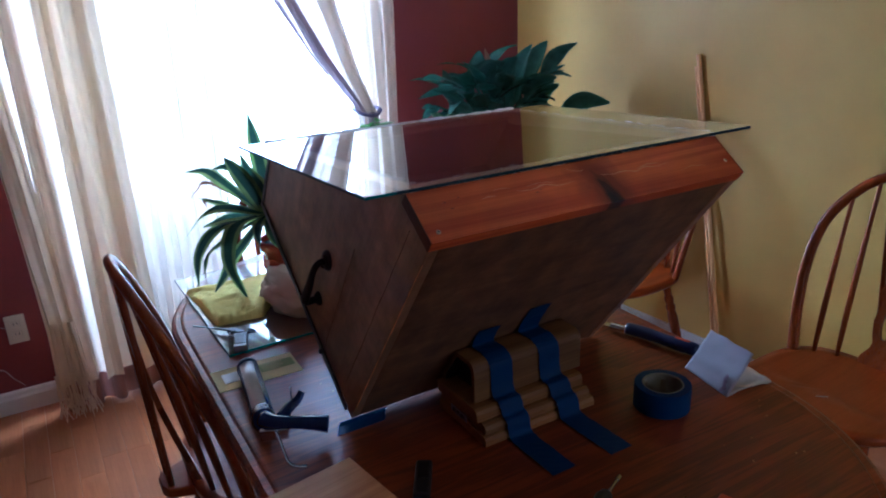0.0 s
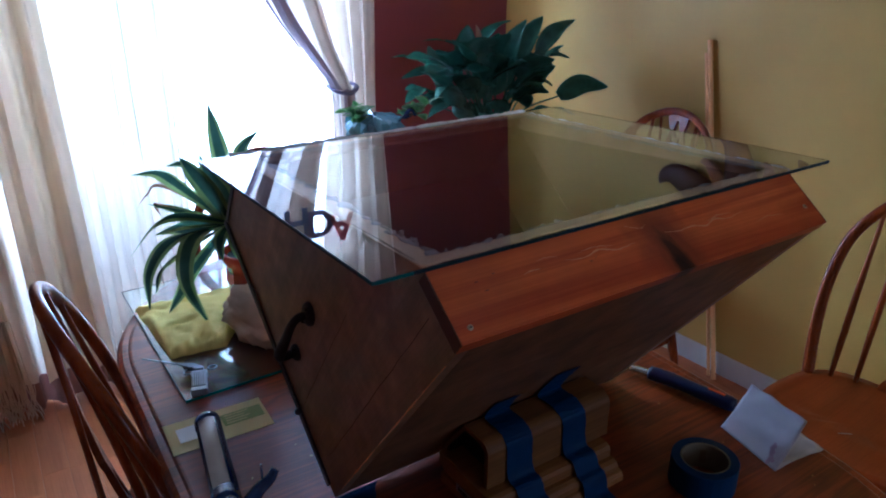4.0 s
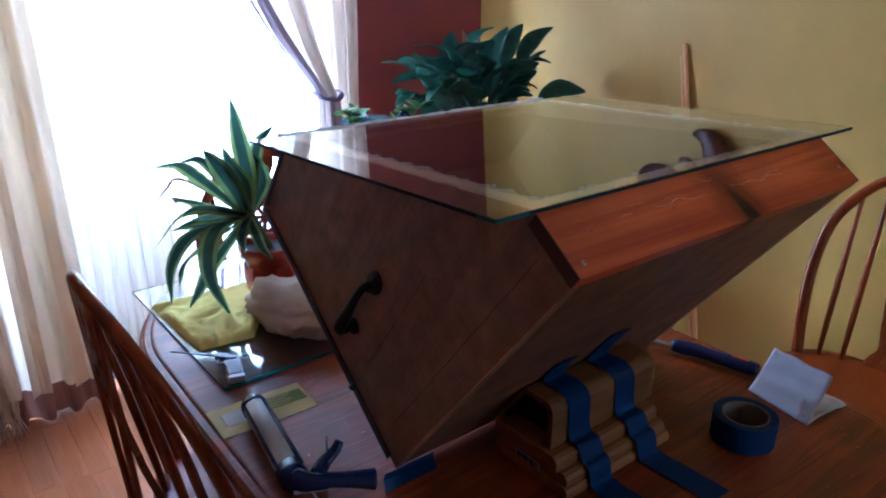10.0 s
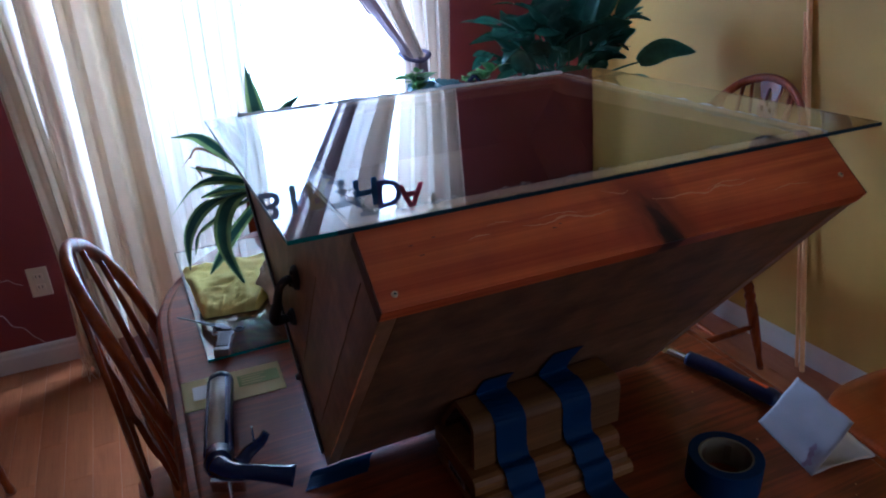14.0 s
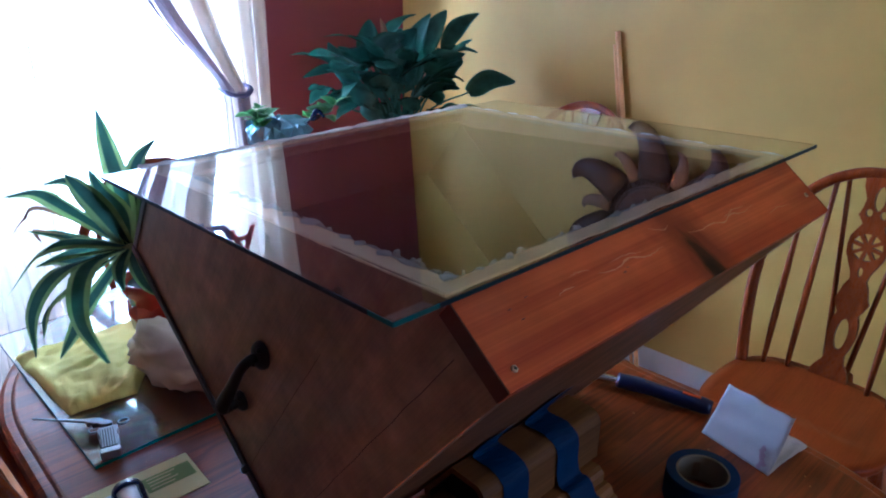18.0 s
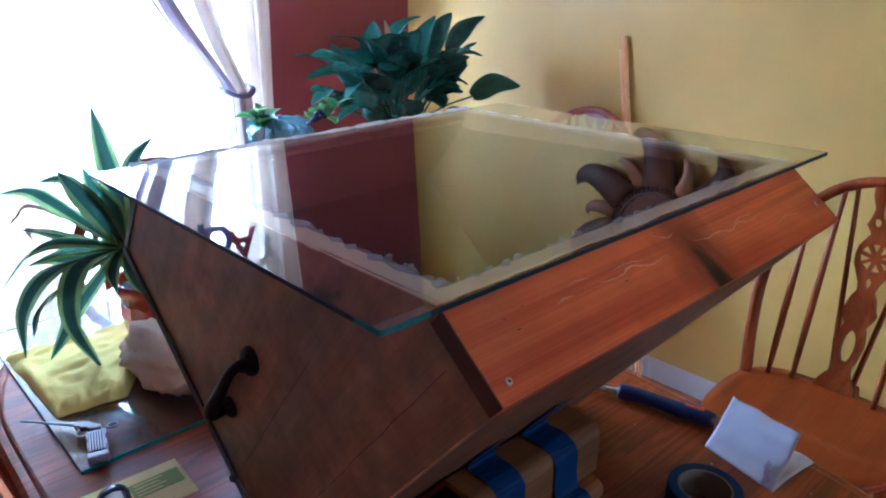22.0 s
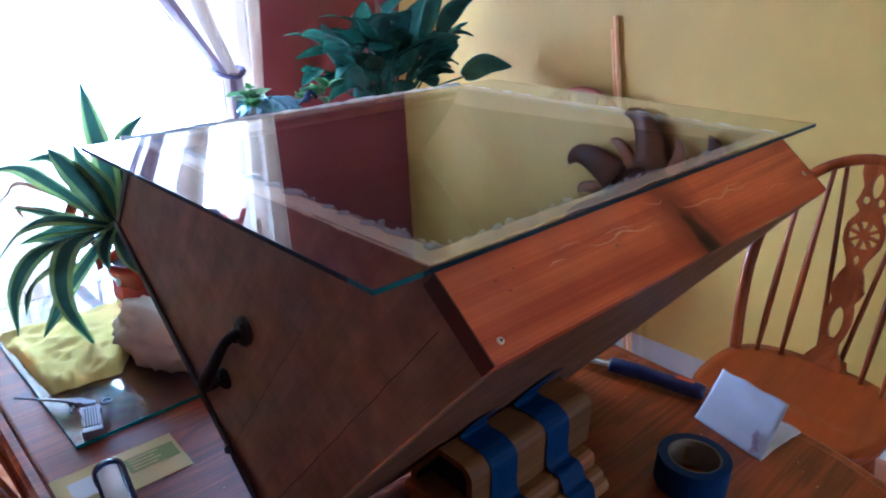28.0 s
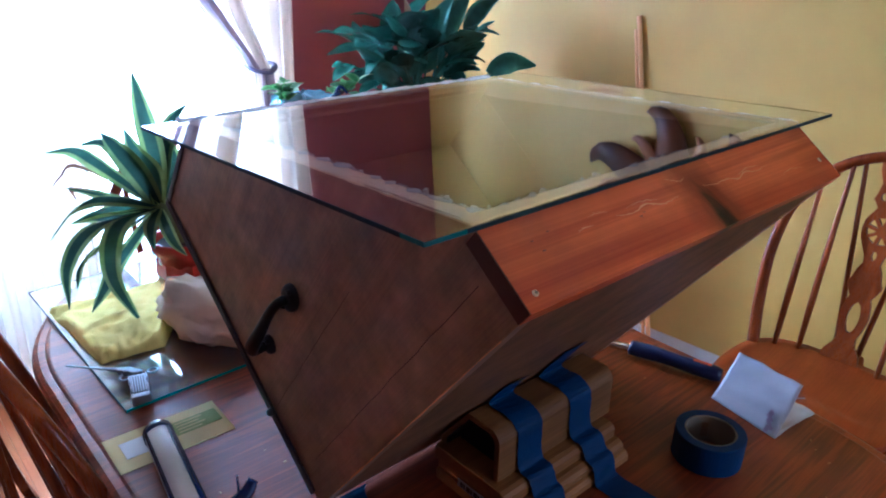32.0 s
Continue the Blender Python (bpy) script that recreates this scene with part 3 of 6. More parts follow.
swag = thing("curtain", "taupe curtain swept back and tied beside the patio door", "curtain")
part("panel", drape(spline((0.0, 0.84), (0.5, 0.86), (0.98, 0.885), (1.03, 0.88), (1.07, 0.86), (1.28, 0.70), (1.46, 0.588), (2.2, 0.16)), spline((0.0, 1.05), (0.6, 1.0), (0.98, 0.955), (1.05, 0.955), (1.2, 0.885), (1.46, 0.812), (1.6, 0.772), (2.2, 0.615)), 0.03, 2.2, 2.045, 3, 0.014, 21, 80), SWAG_LIT, swag, smooth=True)
# strips of darker cloth put the shade of the gathers into the colour
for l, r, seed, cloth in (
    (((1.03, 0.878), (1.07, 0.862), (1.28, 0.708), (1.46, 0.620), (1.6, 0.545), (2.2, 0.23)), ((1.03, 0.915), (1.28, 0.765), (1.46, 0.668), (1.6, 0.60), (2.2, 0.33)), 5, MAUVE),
    (((1.03, 0.905), (1.2, 0.825), (1.46, 0.738), (1.6, 0.675), (2.2, 0.46)), ((1.03, 0.957), (1.2, 0.888), (1.46, 0.815), (1.6, 0.775), (2.2, 0.62)), 8, SWAG_HALF_LIT),
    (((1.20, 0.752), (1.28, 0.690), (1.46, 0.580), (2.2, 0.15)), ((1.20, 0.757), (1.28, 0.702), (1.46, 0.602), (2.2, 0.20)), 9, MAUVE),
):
    part("fold", drape(spline(*l), spline(*r), l[0][0], 2.2, 2.012, 1, 0.012, seed, 50), cloth, swag, "gathered fold, its shade put into darker cloth", True)
part("lower_fold", drape(spline((0.0, 0.93), (1.03, 0.915)), spline((0.0, 1.02), (1.03, 0.957)), 0.032, 1.03, 2.012, 1, 0.012, 14, 30), MAUVE, swag, "gathered fold, its shade put into darker cloth", True)
part("tie_band", tube(smooth_line([(0.868, 2.035, 1.045), (0.885, 1.985, 1.03), (0.935, 1.975, 1.022), (0.985, 2.03, 1.035), (0.98, 2.09, 1.04), (0.91, 2.1, 1.045), (0.868, 2.035, 1.045)], 6), 0.011, 8, 0.6), BAND, swag, "dark fabric tie band", True)
side = thing("curtain", "straight cream curtain panel beside the burgundy wall", "curtain")
part("panel", drape(spline((0, 0.94), (1.0, 0.935), (1.46, 0.875), (2.2, 0.76)), spline((0, 1.09), (1.0, 1.105), (2.2, 1.14)), 0.03, 2.2, 2.105, 4, 0.02, 31, 60), DENSE, side, smooth=True)
sheer = thing("sheer_curtain", "cream sheer curtain glowing with daylight", "sheer curtain")
part("panel", drape(lambda z: -0.2, lambda z: 0.315 + 0.004 * math.sin(5 * z), 0.04, 2.2, 2.135, 9, 0.012, 41, 40), SHEER, sheer, smooth=True)
voile = thing("sheer_curtain", "thin white voile curtain blown out by daylight", "sheer curtain")
part("panel", drape(lambda z: 0.30, lambda z: 1.04, 0.04, 2.2, 2.16, 9, 0.010, 43, 40), VOILE, voile, smooth=True)
tagged(part("curtain_wand", tube(smooth_line([(0.318, 2.118, 1.31), (0.314, 2.117, 1.15), (0.313, 2.116, 0.97), (0.306, 2.116, 0.70)], 5), 0.0032, 6), MAUVE), "slim grey draw wand hanging among the sheer curtains", "curtain wand")
rod = thing("curtain_rod", "dark curtain rod carrying all the curtains", "curtain rod", pose(0, 2.08, 2.2))
part("rod", tube([(-0.62, 0, 0), (1.28, 0, 0)], 0.014, 12), IRON, rod)
for x in (-0.62, 1.28):
    part("finial", lathe([(0, -0.03), (0.022, -0.012), (0.026, 0.0), (0.02, 0.014), (0, 0.024)], 14, pose(x, 0, 0, 0, 90)), IRON, rod, smooth=True)
for x in (-0.58, 1.24):
    part("bracket", slab(x - 0.012, x + 0.012, 0, 0.108, -0.02, 0.02, 0.003), IRON, rod)


# ---- dining table ----
TC, HW = 0.345, 0.495  # centre line and half width
Y_NEAR, Y_FAR = -0.02, 0.86  # centres of the round ends


def table_outline(grow=0.0, n=40):
    pts = []
    for k in range(n + 1):
        a = math.pi * k / n
        pts.append((TC + (HW + grow) * math.cos(a), Y_FAR + (HW + grow) * math.sin(a)))
    for k in range(n + 1):
        a = math.pi + math.pi * k / n
        pts.append((TC + (HW + grow) * math.cos(a), Y_NEAR + (HW + grow) * math.sin(a)))
    return pts


def stepped(profile, n=40):
    """A table top whose edge follows (grow, z) pairs."""
    bm = bmesh.new()
    rings = [[bm.verts.new((x, y, z)) for x, y in table_outline(g, n)] for g, z in profile]
    for a, b in zip(rings, rings[1:]):
        for k in range(len(a)):
            j = (k + 1) % len(a)
            bm.faces.new((a[k], b[k], b[j], a[j]))
    bm.faces.new(rings[0])
    bm.faces.new(rings[-1][::-1])
    bmesh.ops.recalc_face_normals(bm, faces=bm.faces)
    return bm


tab = thing("dining_table", "oval dark oak dining table with a moulded rim", "table")
part("tabletop", stepped([(-0.030, 0.75), (-0.026, 0.7492), (-0.022, 0.7465), (-0.018, 0.7465), (-0.010, 0.7462), (-0.002, 0.742), (0.002, 0.735), (0.0, 0.728), (-0.006, 0.724), (-0.012, 0.722)]), TABLE, tab)
part("apron", stepped([(-0.07, 0.7215), (-0.07, 0.65), (-0.095, 0.65), (-0.095, 0.7215)], 24), TABLE, tab)
leg = [(0.0, 0.0), (0.020, 0.0), (0.026, 0.02), (0.020, 0.05), (0.024, 0.09), (0.030, 0.2), (0.034, 0.33), (0.026, 0.39), (0.034, 0.41), (0.036, 0.44), (0.026, 0.46), (0.033, 0.48), (0.036, 0.50)]
for x in (TC - 0.30, TC + 0.30):
    for y in (0.02, 0.84):
        part("leg", join(lathe(leg, 18, pose(x, y, 0)), slab(x - 0.037, x + 0.037, y - 0.037, y + 0.037, 0.5, 0.7215, 0.004)), TABLE, tab)


# ---- the tilted display case ----
CASE = pose(0.063, 0.292, 0.752, 37.7)
CW, CB_, CD_, DE_, AB_ = 0.603, 0.572, 0.535, 0.190, 0.084
T = 0.018
case = thing("display_case", "stained plywood display case propped on its edge", "display case", CASE)


def side_panel(x0):
    run = (CB_ - DE_) / (CD_ - AB_)
    return prism([(0, 0), (CD_, 0), (CD_, DE_), (AB_ + 0.001, CB_ - 0.001 * run), (AB_ + 0.001, CB_ - 0.0195), (0, CB_ - 0.0195)], T, pose(x0, 0, 0, 90, 0, 90), 0.0012, 1)


part("side_panel", side_panel(0.0), PLY, case)
part("side_panel", side_panel(CW - T), PLY, case)
FRONT = wood("stained_plywood_front", (0.145, 0.066, 0.028), (0.255, 0.125, 0.056), "x", 0.5, 6.0, 0.0, 0.0, 0.2, 0.6, band=9.0, cloud_size=15.0, fibre=0.4)
part("front_panel", slab(T + 0.0005, CW - T - 0.0005, 0.001, T, 0.001, CB_ - 0.02, 0.001), FRONT, case)
part("base_panel", slab(T + 0.0005, CW - T - 0.0005, T, CD_ - T, 0.001, T), FRONT, case)
part("back_panel", slab(T + 0.0005, CW - T - 0.0005, CD_ - T, CD_ - 0.001, 0.001, DE_ - 0.003), FRONT, case)
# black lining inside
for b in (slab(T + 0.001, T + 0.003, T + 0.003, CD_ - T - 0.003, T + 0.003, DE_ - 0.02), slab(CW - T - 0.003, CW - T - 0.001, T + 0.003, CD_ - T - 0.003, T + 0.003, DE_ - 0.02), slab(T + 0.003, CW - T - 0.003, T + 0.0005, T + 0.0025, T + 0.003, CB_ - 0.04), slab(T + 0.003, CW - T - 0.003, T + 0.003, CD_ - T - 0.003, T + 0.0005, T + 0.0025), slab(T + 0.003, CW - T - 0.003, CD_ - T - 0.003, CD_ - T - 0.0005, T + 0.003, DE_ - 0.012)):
    part("lining", b, INNER_BLACK, case, "matt black lining")
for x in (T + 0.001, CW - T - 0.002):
    part("lining", prism([(T + 0.004, DE_ - 0.02), (CD_ - T - 0.004, DE_ - 0.02), (CD_ - T - 0.03, DE_ - 0.0), (AB_ + 0.015, CB_ - 0.03), (T + 0.004, CB_ - 0.03)], 0.001, pose(x, 0, 0, 90, 0, 90)), INNER_BLACK, case, "matt black lining")
# the orange board across the upper edge
part("face_board", slab(-0.0005, CW + 0.0005, -0.001, AB_, CB_ - 0.019, CB_), STRIP, case, "orange stained pine board with a dark knot")
for x in (-0.0022, CW + 0.0007):
    part("end_grain", slab(x, x + 0.0015, -0.0005, AB_ - 0.001, CB_ - 0.0188, CB_ - 0.0001), ENDGRAIN, case, "dark stained end grain")
# pale splits in the board, its screws
rng = random.Random(9)


def crack(pts, width, seed):
    """A ragged sliver of bare wood along a few places of the board."""
    r = random.Random(seed)
    line = smooth_line([(x, y, 0) for x, y in pts], 7)
    up, lo = [], []
    for k, q in enumerate(line):
        u = k / (len(line) - 1)
        w = width * (0.15 + math.sin(math.pi * u)) * r.uniform(0.35, 1.2)
        y = q.y + r.uniform(-0.0007, 0.0007)
        up.append((q.x, y + w))
        lo.append((q.x, y - w * r.uniform(0.4, 1.0)))
    return prism(up + lo[::-1], 0.0006, pose(0, 0, CB_ - 0.0002))


for k, (pts, w) in enumerate((
    (((0.322, 0.052), (0.345, 0.048), (0.368, 0.050), (0.391, 0.045), (0.412, 0.050), (0.435, 0.046), (0.465, 0.050)), 0.0009),
    (((0.395, 0.049), (0.420, 0.054), (0.445, 0.052)), 0.0007),
    (((0.165, 0.053), (0.190, 0.050), (0.215, 0.054), (0.240, 0.048), (0.269, 0.050)), 0.0010),
    (((0.184, 0.057), (0.210, 0.059), (0.235, 0.055)), 0.0005),
    (((0.104, 0.051), (0.116, 0.053), (0.128, 0.052)), 0.0006),
    (((0.128, 0.061), (0.140, 0.063), (0.156, 0.060)), 0.0004),
    (((0.480, 0.030), (0.505, 0.033), (0.535, 0.029)), 0.0004),
    (((0.268, 0.074), (0.288, 0.066), (0.300, 0.068)), 0.0005),
)):
    part("split", crack(pts, w, k), SPLIT, case, "pale splintered crack")
for x, y, r in ((0.047, 0.058, 0.0014), (0.054, 0.046, 0.0016), (0.071, 0.062, 0.0013), (0.197, 0.044, 0.0015), (0.205, 0.047, 0.0010)):
    part("peck", lathe([(0, 0.0004), (r * 0.7, 0.0004), (r, 0.0001), (r, -0.001)], 9, pose(x, y, CB_) @ Matrix.Diagonal((1.8, 0.38, 1, 1))), KNOT, case, "small dark peck in the wood")
for x, y in ((0.016, 0.014), (CW - 0.018, 0.030)):
    head = part("screw", lathe([(0, 0.0016), (0.0018, 0.0018), (0.0030, 0.0012), (0.0032, 0.0)], 16, pose(x, y, CB_)), BRASS, case, "brass screw head")
    part("screw_recess", join(slab(x - 0.0016, x + 0.0016, y - 0.0005, y + 0.0005, CB_ + 0.0018, CB_ + 0.0022), slab(x - 0.0005, x + 0.0005, y - 0.0016, y + 0.0016, CB_ + 0.0018, CB_ + 0.0022)), SLOT, head)
# fine seam lines in the veneer of the side
for y0, z0, y1, z1 in ((0.049, 0.535, 0.052, 0.060), (0.156, 0.345, 0.150, 0.020)):
    d = Vector((0, y1 - y0, z1 - z0))
    pts = [(-0.0002, y0 + (y1 - y0) * k / 14 + rng.uniform(-0.0009, 0.0009), z0 + (z1 - z0) * k / 14) for k in range(15)]
    part("seam", tube(pts, 0.0006 if y0 < 0.1 else 0.0004, 5), ENDGRAIN, case, "dark hairline seam")
# worn pale edge where the side meets the front
pts = [(0.0008 + rng.uniform(0, 0.0006), 0.0006, 0.05 + 0.47 * k / 40) for k in range(41)]
part("worn_edge", tube(pts, lambda u: 0.0006 + 0.0009 * abs(math.sin(23 * u) * math.sin(7 * u)), 5), SPLIT, case, "pale worn arris")
# dark edge band along the lower back edge
part("edge_band", slab(-0.004, 0.0, 0.02, CD_ + 0.003, -0.006, 0.010, 0.0015), BLACK, case, "black edge band")
part("edge_band", slab(-0.003, 0.0, CD_ - 0.008, CD_ + 0.003, 0.0105, DE_ - 0.02, 0.001), BLACK, case, "black edge band")


part("hinge_knob", lathe([(0, 0.007), (0.004, 0.0065), (0.006, 0.003), (0.0065, 0.0)], 14, pose(-0.004, 0.150, 0.003, 0, -90)), BLACK, case, "small black edge knob", True)


# iron pull on the side
def pull(parent, m):
    def at(pts, r, flat=1.0):
        return tube([m @ Vector(q) for q in smooth_line(pts, 8)], r, 12, flat)

    h = part("handle", at([(-0.003, 0, 0.118), (-0.014, 0.0, 0.119), (-0.022, 0.0, 0.110), (-0.026, 0.0, 0.090), (-0.028, 0.0, 0.050), (-0.031, 0.0, 0.014), (-0.029, 0.0, 0.003), (-0.020, 0.0, -0.001), (-0.003, 0.0, 0.001)], lambda u: 0.0066 + 0.0042 * math.exp(-(((u - 0.66) / 0.22) ** 2)), 0.75), IRON, parent, "black wrought-iron pull handle", True)
    for z, g, w in ((0.0, 0.85, 1.0), (0.120, 1.05, 1.25)):
        part("back_plate", lathe([(0, 0.009), (0.010 * g, 0.009), (0.0150 * g, 0.006), (0.0165 * g, 0.003), (0.0165 * g, 0.0)], 24, m @ pose(0, 0, z, 0, -90) @ Matrix.Diagonal((w, 1, 1, 1))), IRON, h, "", True)
    for z in (0.012, 0.104, 0.136):
        part("bolt", lathe([(0, 0.012), (0.003, 0.011), (0.0042, 0.007)], 12, m @ pose(0, 0, z, 0, -90)), IRON, h, "", True)


ca, sa = math.cos(radians(37.7)), math.sin(radians(37.7))


def in_case(v, z):
    """The case's own y and z of a place in the room."""
    return (v - 0.292) * ca + (z - 0.752) * sa, -(v - 0.292) * sa + (z - 0.752) * ca


(ya, za), (yb, zb) = in_case(0.334, 1.060), in_case(0.401, 0.962)
pull(case, Matrix.Translation((0, yb, zb)) @ Euler((math.atan2(yb - ya, za - zb), 0, 0)).to_matrix().to_4x4())

# ---- the glass on top, with its bed of silicone ----
GZ, GT, GS = 1.2588, 0.0048, -2.72
GLASSM = pose(0, 0.002, GZ, GS)
lid = thing("display_glass", "large clear glass sheet lying level on the display case", "glass sheet", GLASSM)
part("pane", slab(0, 0.753, 0, 0.602, 0, GT), PANE, lid).visible_shadow = False
# edges split in two tones; the brighter corner pieces paint light in the glass
for q, mat, text in (
    (slab(0.045, 0.753, -0.0009, -0.0001, 0.0003, GT - 0.0003), DEEPTEAL, "blue-green cut edge painted as unlit"),
    (slab(0.0, 0.045, -0.0009, -0.0001, 0.0003, GT - 0.0003), CORNERTEAL, "green cut edge painted as lit at the corner"),
    (slab(0, 0.753, 0.6021, 0.6029, 0.0003, GT - 0.0003), DEEPTEAL, "blue-green cut edge painted as unlit"),
    (slab(-0.0009, -0.0001, 0.03, 0.602, 0.0003, GT - 0.0003), DEEPTEAL, "blue-green cut edge painted as unlit"),
    (slab(-0.0009, -0.0001, 0.0, 0.03, 0.0003, GT - 0.0003), CORNERTEAL, "green cut edge painted as lit at the corner"),
    (slab(0.7531, 0.7539, 0, 0.602, 0.0003, GT - 0.0003), DEEPTEAL, "blue-green cut edge painted as unlit"),
):
    part("cut_edge", q, mat, lid, text)


def bead(pts, r, wob, seed, flat=0.5):
    rng = random.Random(seed)
    line = smooth_line(pts, max(4, int((Vector(pts[-1]) - Vector(pts[0])).length * 260 / (len(pts) - 1))))
    coarse = [rng.uniform(-wob, wob) for _ in range(len(line) // 3 + 3)]
    lump = [1 + coarse[k // 3] * (1 - k % 3 / 3) + coarse[k // 3 + 1] * (k % 3 / 3) for k in range(len(line))]
    n = len(line) - 1
    return tube(line, lambda u: r * lump[round(u * n)], 8, flat)


x0, x1, y0, y1 = 0.063, 0.666, 0.010, 0.598
sil = thing("silicone_bed", "white silicone sealant bed under the glass pane", "sealant", GLASSM)
for b in (slab(x0, x1, y0, y0 + 0.017, -0.0011, -0.0003), slab(x0, x1, y1 - 0.019, y1, -0.0011, -0.0003), slab(x0, x0 + 0.021, y0 + 0.0175, y1 - 0.0195, -0.0011, -0.0003), slab(x1 - 0.017, x1, y0 + 0.0175, y1 - 0.0195, -0.0011, -0.0003)):
    part("flat_bed", b, RIM, sil, "pale smeared sealant over bare wood")
for k, (a, b) in enumerate((((x0, y0), (x1, y0)), ((x1 + 0.004, y0), (x1 + 0.004, y1)), ((x1, y1 + 0.003), (x0, y1 + 0.003)), ((x0 - 0.002, y1), (x0 - 0.002, y0)))):
    r = (0.0011, 0.0050, 0.0050, 0.0014)[k]
    pts = [(a[0] + (b[0] - a[0]) * u / 10 + 0.0008 * math.sin(5 * u + k), a[1] + (b[1] - a[1]) * u / 10 + 0.0008 * math.cos(4 * u + k), -0.001 - r * 0.6) for u in range(11)]
    part("bead", bead(pts, r, 0.35 if k in (1, 2) else 0.7, k, 0.8), CAULK if k in (1, 2) else RIM, sil, "", True)
pts = [(x0 - 0.01 + (x1 - x0 + 0.014) * u / 12, 0.6075 + 0.0010 * math.sin(5 * u), 0.0015 + 0.0006 * math.cos(3 * u)) for u in range(13)]
part("fillet", bead(pts, 0.0066, 0.25, 77, 0.9), CAULK, sil, "thick white fillet behind the glass", True)
for x, y, r in ((x1 - 0.004, 0.606, 0.008), (x1 - 0.05, 0.607, 0.006), (x0 + 0.02, 0.607, 0.006)):
    bm = bmesh.new()
    bmesh.ops.create_icosphere(bm, subdivisions=2, radius=r, matrix=Matrix.Translation((x, y, 0.0025)) @ Matrix.Diagonal((1.3, 0.7, 0.6, 1)))
    part("blob", bm, CAULK, sil, "squeezed white blob", True)
for k, (a, b) in enumerate((((x0 + 0.021, y0 + 0.018), (x1 - 0.02, y0 + 0.018)), ((x1 - 0.020, y0 + 0.02), (x1 - 0.020, y1 - 0.02)), ((x1 - 0.02, y1 - 0.020), (x0 + 0.02, y1 - 0.020)), ((x0 + 0.022, y1 - 0.02), (x0 + 0.022, y0 + 0.018)))):
    pts = [(a[0] + (b[0] - a[0]) * u / 10 + 0.0016 * math.sin(5 * u + k), a[1] + (b[1] - a[1]) * u / 10 + 0.0016 * math.cos(4 * u + k), -0.003) for u in range(11)]
    part("smear", bead(pts, (0.0040, 0.0030, 0.0030, 0.0062)[k], 0.8, k + 9, 0.6), CLEARBEAD, sil, "glossy squeezed-out smear", True)

rng = random.Random(88)
for k in range(84):
    u = rng.random() ** 1.5
    x, y = (x0 + 0.022 + 0.009 * rng.random(), y0 + 0.02 + 0.34 * u) if k % 3 else (x0 + 0.022 + 0.30 * u, y0 + 0.020 + 0.006 * rng.random())
    bm = bmesh.new()
    bmesh.ops.create_icosphere(bm, subdivisions=1, radius=rng.uniform(0.0022, 0.0056), matrix=Matrix.Translation((x, y, -0.0042)) @ Euler((rng.uniform(0, 3), rng.uniform(0, 3), rng.uniform(0, 3))).to_matrix().to_4x4() @ Matrix.Diagonal((1.5, 0.8, 0.6, 1)))
    part("crumb", bm, CLEARBEAD, sil)

# ---- blocks and tape that prop the case ----
X0, X1 = 0.225, 0.475
stack = thing("prop_boards", "stacked raw pine boards propping the case", "wood blocks", pose(0, 0, 0.7505))
for dy, z0, z1, a in ((0.0, 0.0, 0.019, 0.0), (0.006, 0.0195, 0.038, 0.004), (0.022, 0.0385, 0.062, -0.003)):
    ys = 0.074 + dy
    pr = [(ys, z0), (0.235, z0), (0.235, z1), (ys + 0.010, z1), (ys + 0.004, z1 - 0.003), (ys, z1 - 0.009)]
    part("board", prism(pr, X1 - X0 - abs(a) * 3, pose(X0 + a, 0, 0, 90, 0, 90), 0.001, 1), BOARDS, stack)
lab = part("sticker", slab(X0 - 0.0035, X0 - 0.0028, 0.13, 0.185, 0.021, 0.035), STICKER, stack, "small printed sticker, greyed for the shade it lies in")
for k in range(9):
    part("print_bar", slab(X0 - 0.0042, X0 - 0.0036, 0.136 + 0.0048 * k, 0.1375 + 0.0048 * k + 0.0015 * (k % 3), 0.0235, 0.0315), SLOT, lab)
# rounded channel lying on the boards, open at its ends
chan = thing("wooden_channel", "hollow rounded wooden channel taped onto the boards", "wood block", pose(0, 0, 0.8135))


CY, CH = 0.120, 0.078  # front face and height of the channel


def arch_profile(cut, n=8):
    """Rounded front, flat top, back cut to the slope of the case; thinner by the cut."""
    r, y0, h = 0.020 - cut * 0.6, CY + cut, CH - cut
    top = 0.292 - (h + 0.8135 - 0.752 + cut * 1.2 + 0.004) * math.tan(radians(37.7))
    low = 0.292 - (0.010 + 0.8135 - 0.752 + cut * 1.2 + 0.004) * math.tan(radians(37.7))
    p = [(y0, 0), (y0, h - r)]
    p += [(y0 + r - r * math.cos(a), h - r + r * math.sin(a)) for a in [math.pi / 2 * k / n for k in range(1, n + 1)]]
    return p + [(top, h), (low, 0.010), (low, 0)]


outer, inner = arch_profile(0.0), arch_profile(0.009)
part("channel", prism(outer + inner[::-1], 0.243, pose(X0 + 0.008, 0, 0, 90, 0, 90)), BLOCK, chan)
# black shell and plug put in for the shade inside the hollow
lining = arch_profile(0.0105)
part("cavity_shade", prism(inner + lining[::-1], 0.235, pose(X0 + 0.011, 0, 0, 90, 0, 90)), INNER_BLACK, chan, "black piece standing for the shade in the hollow")
part("cavity_shade_fill", prism(arch_profile(0.0125), 0.195, pose(X0 + 0.035, 0, 0, 90, 0, 90)), INNER_BLACK, chan, "black piece standing for the shade in the hollow")


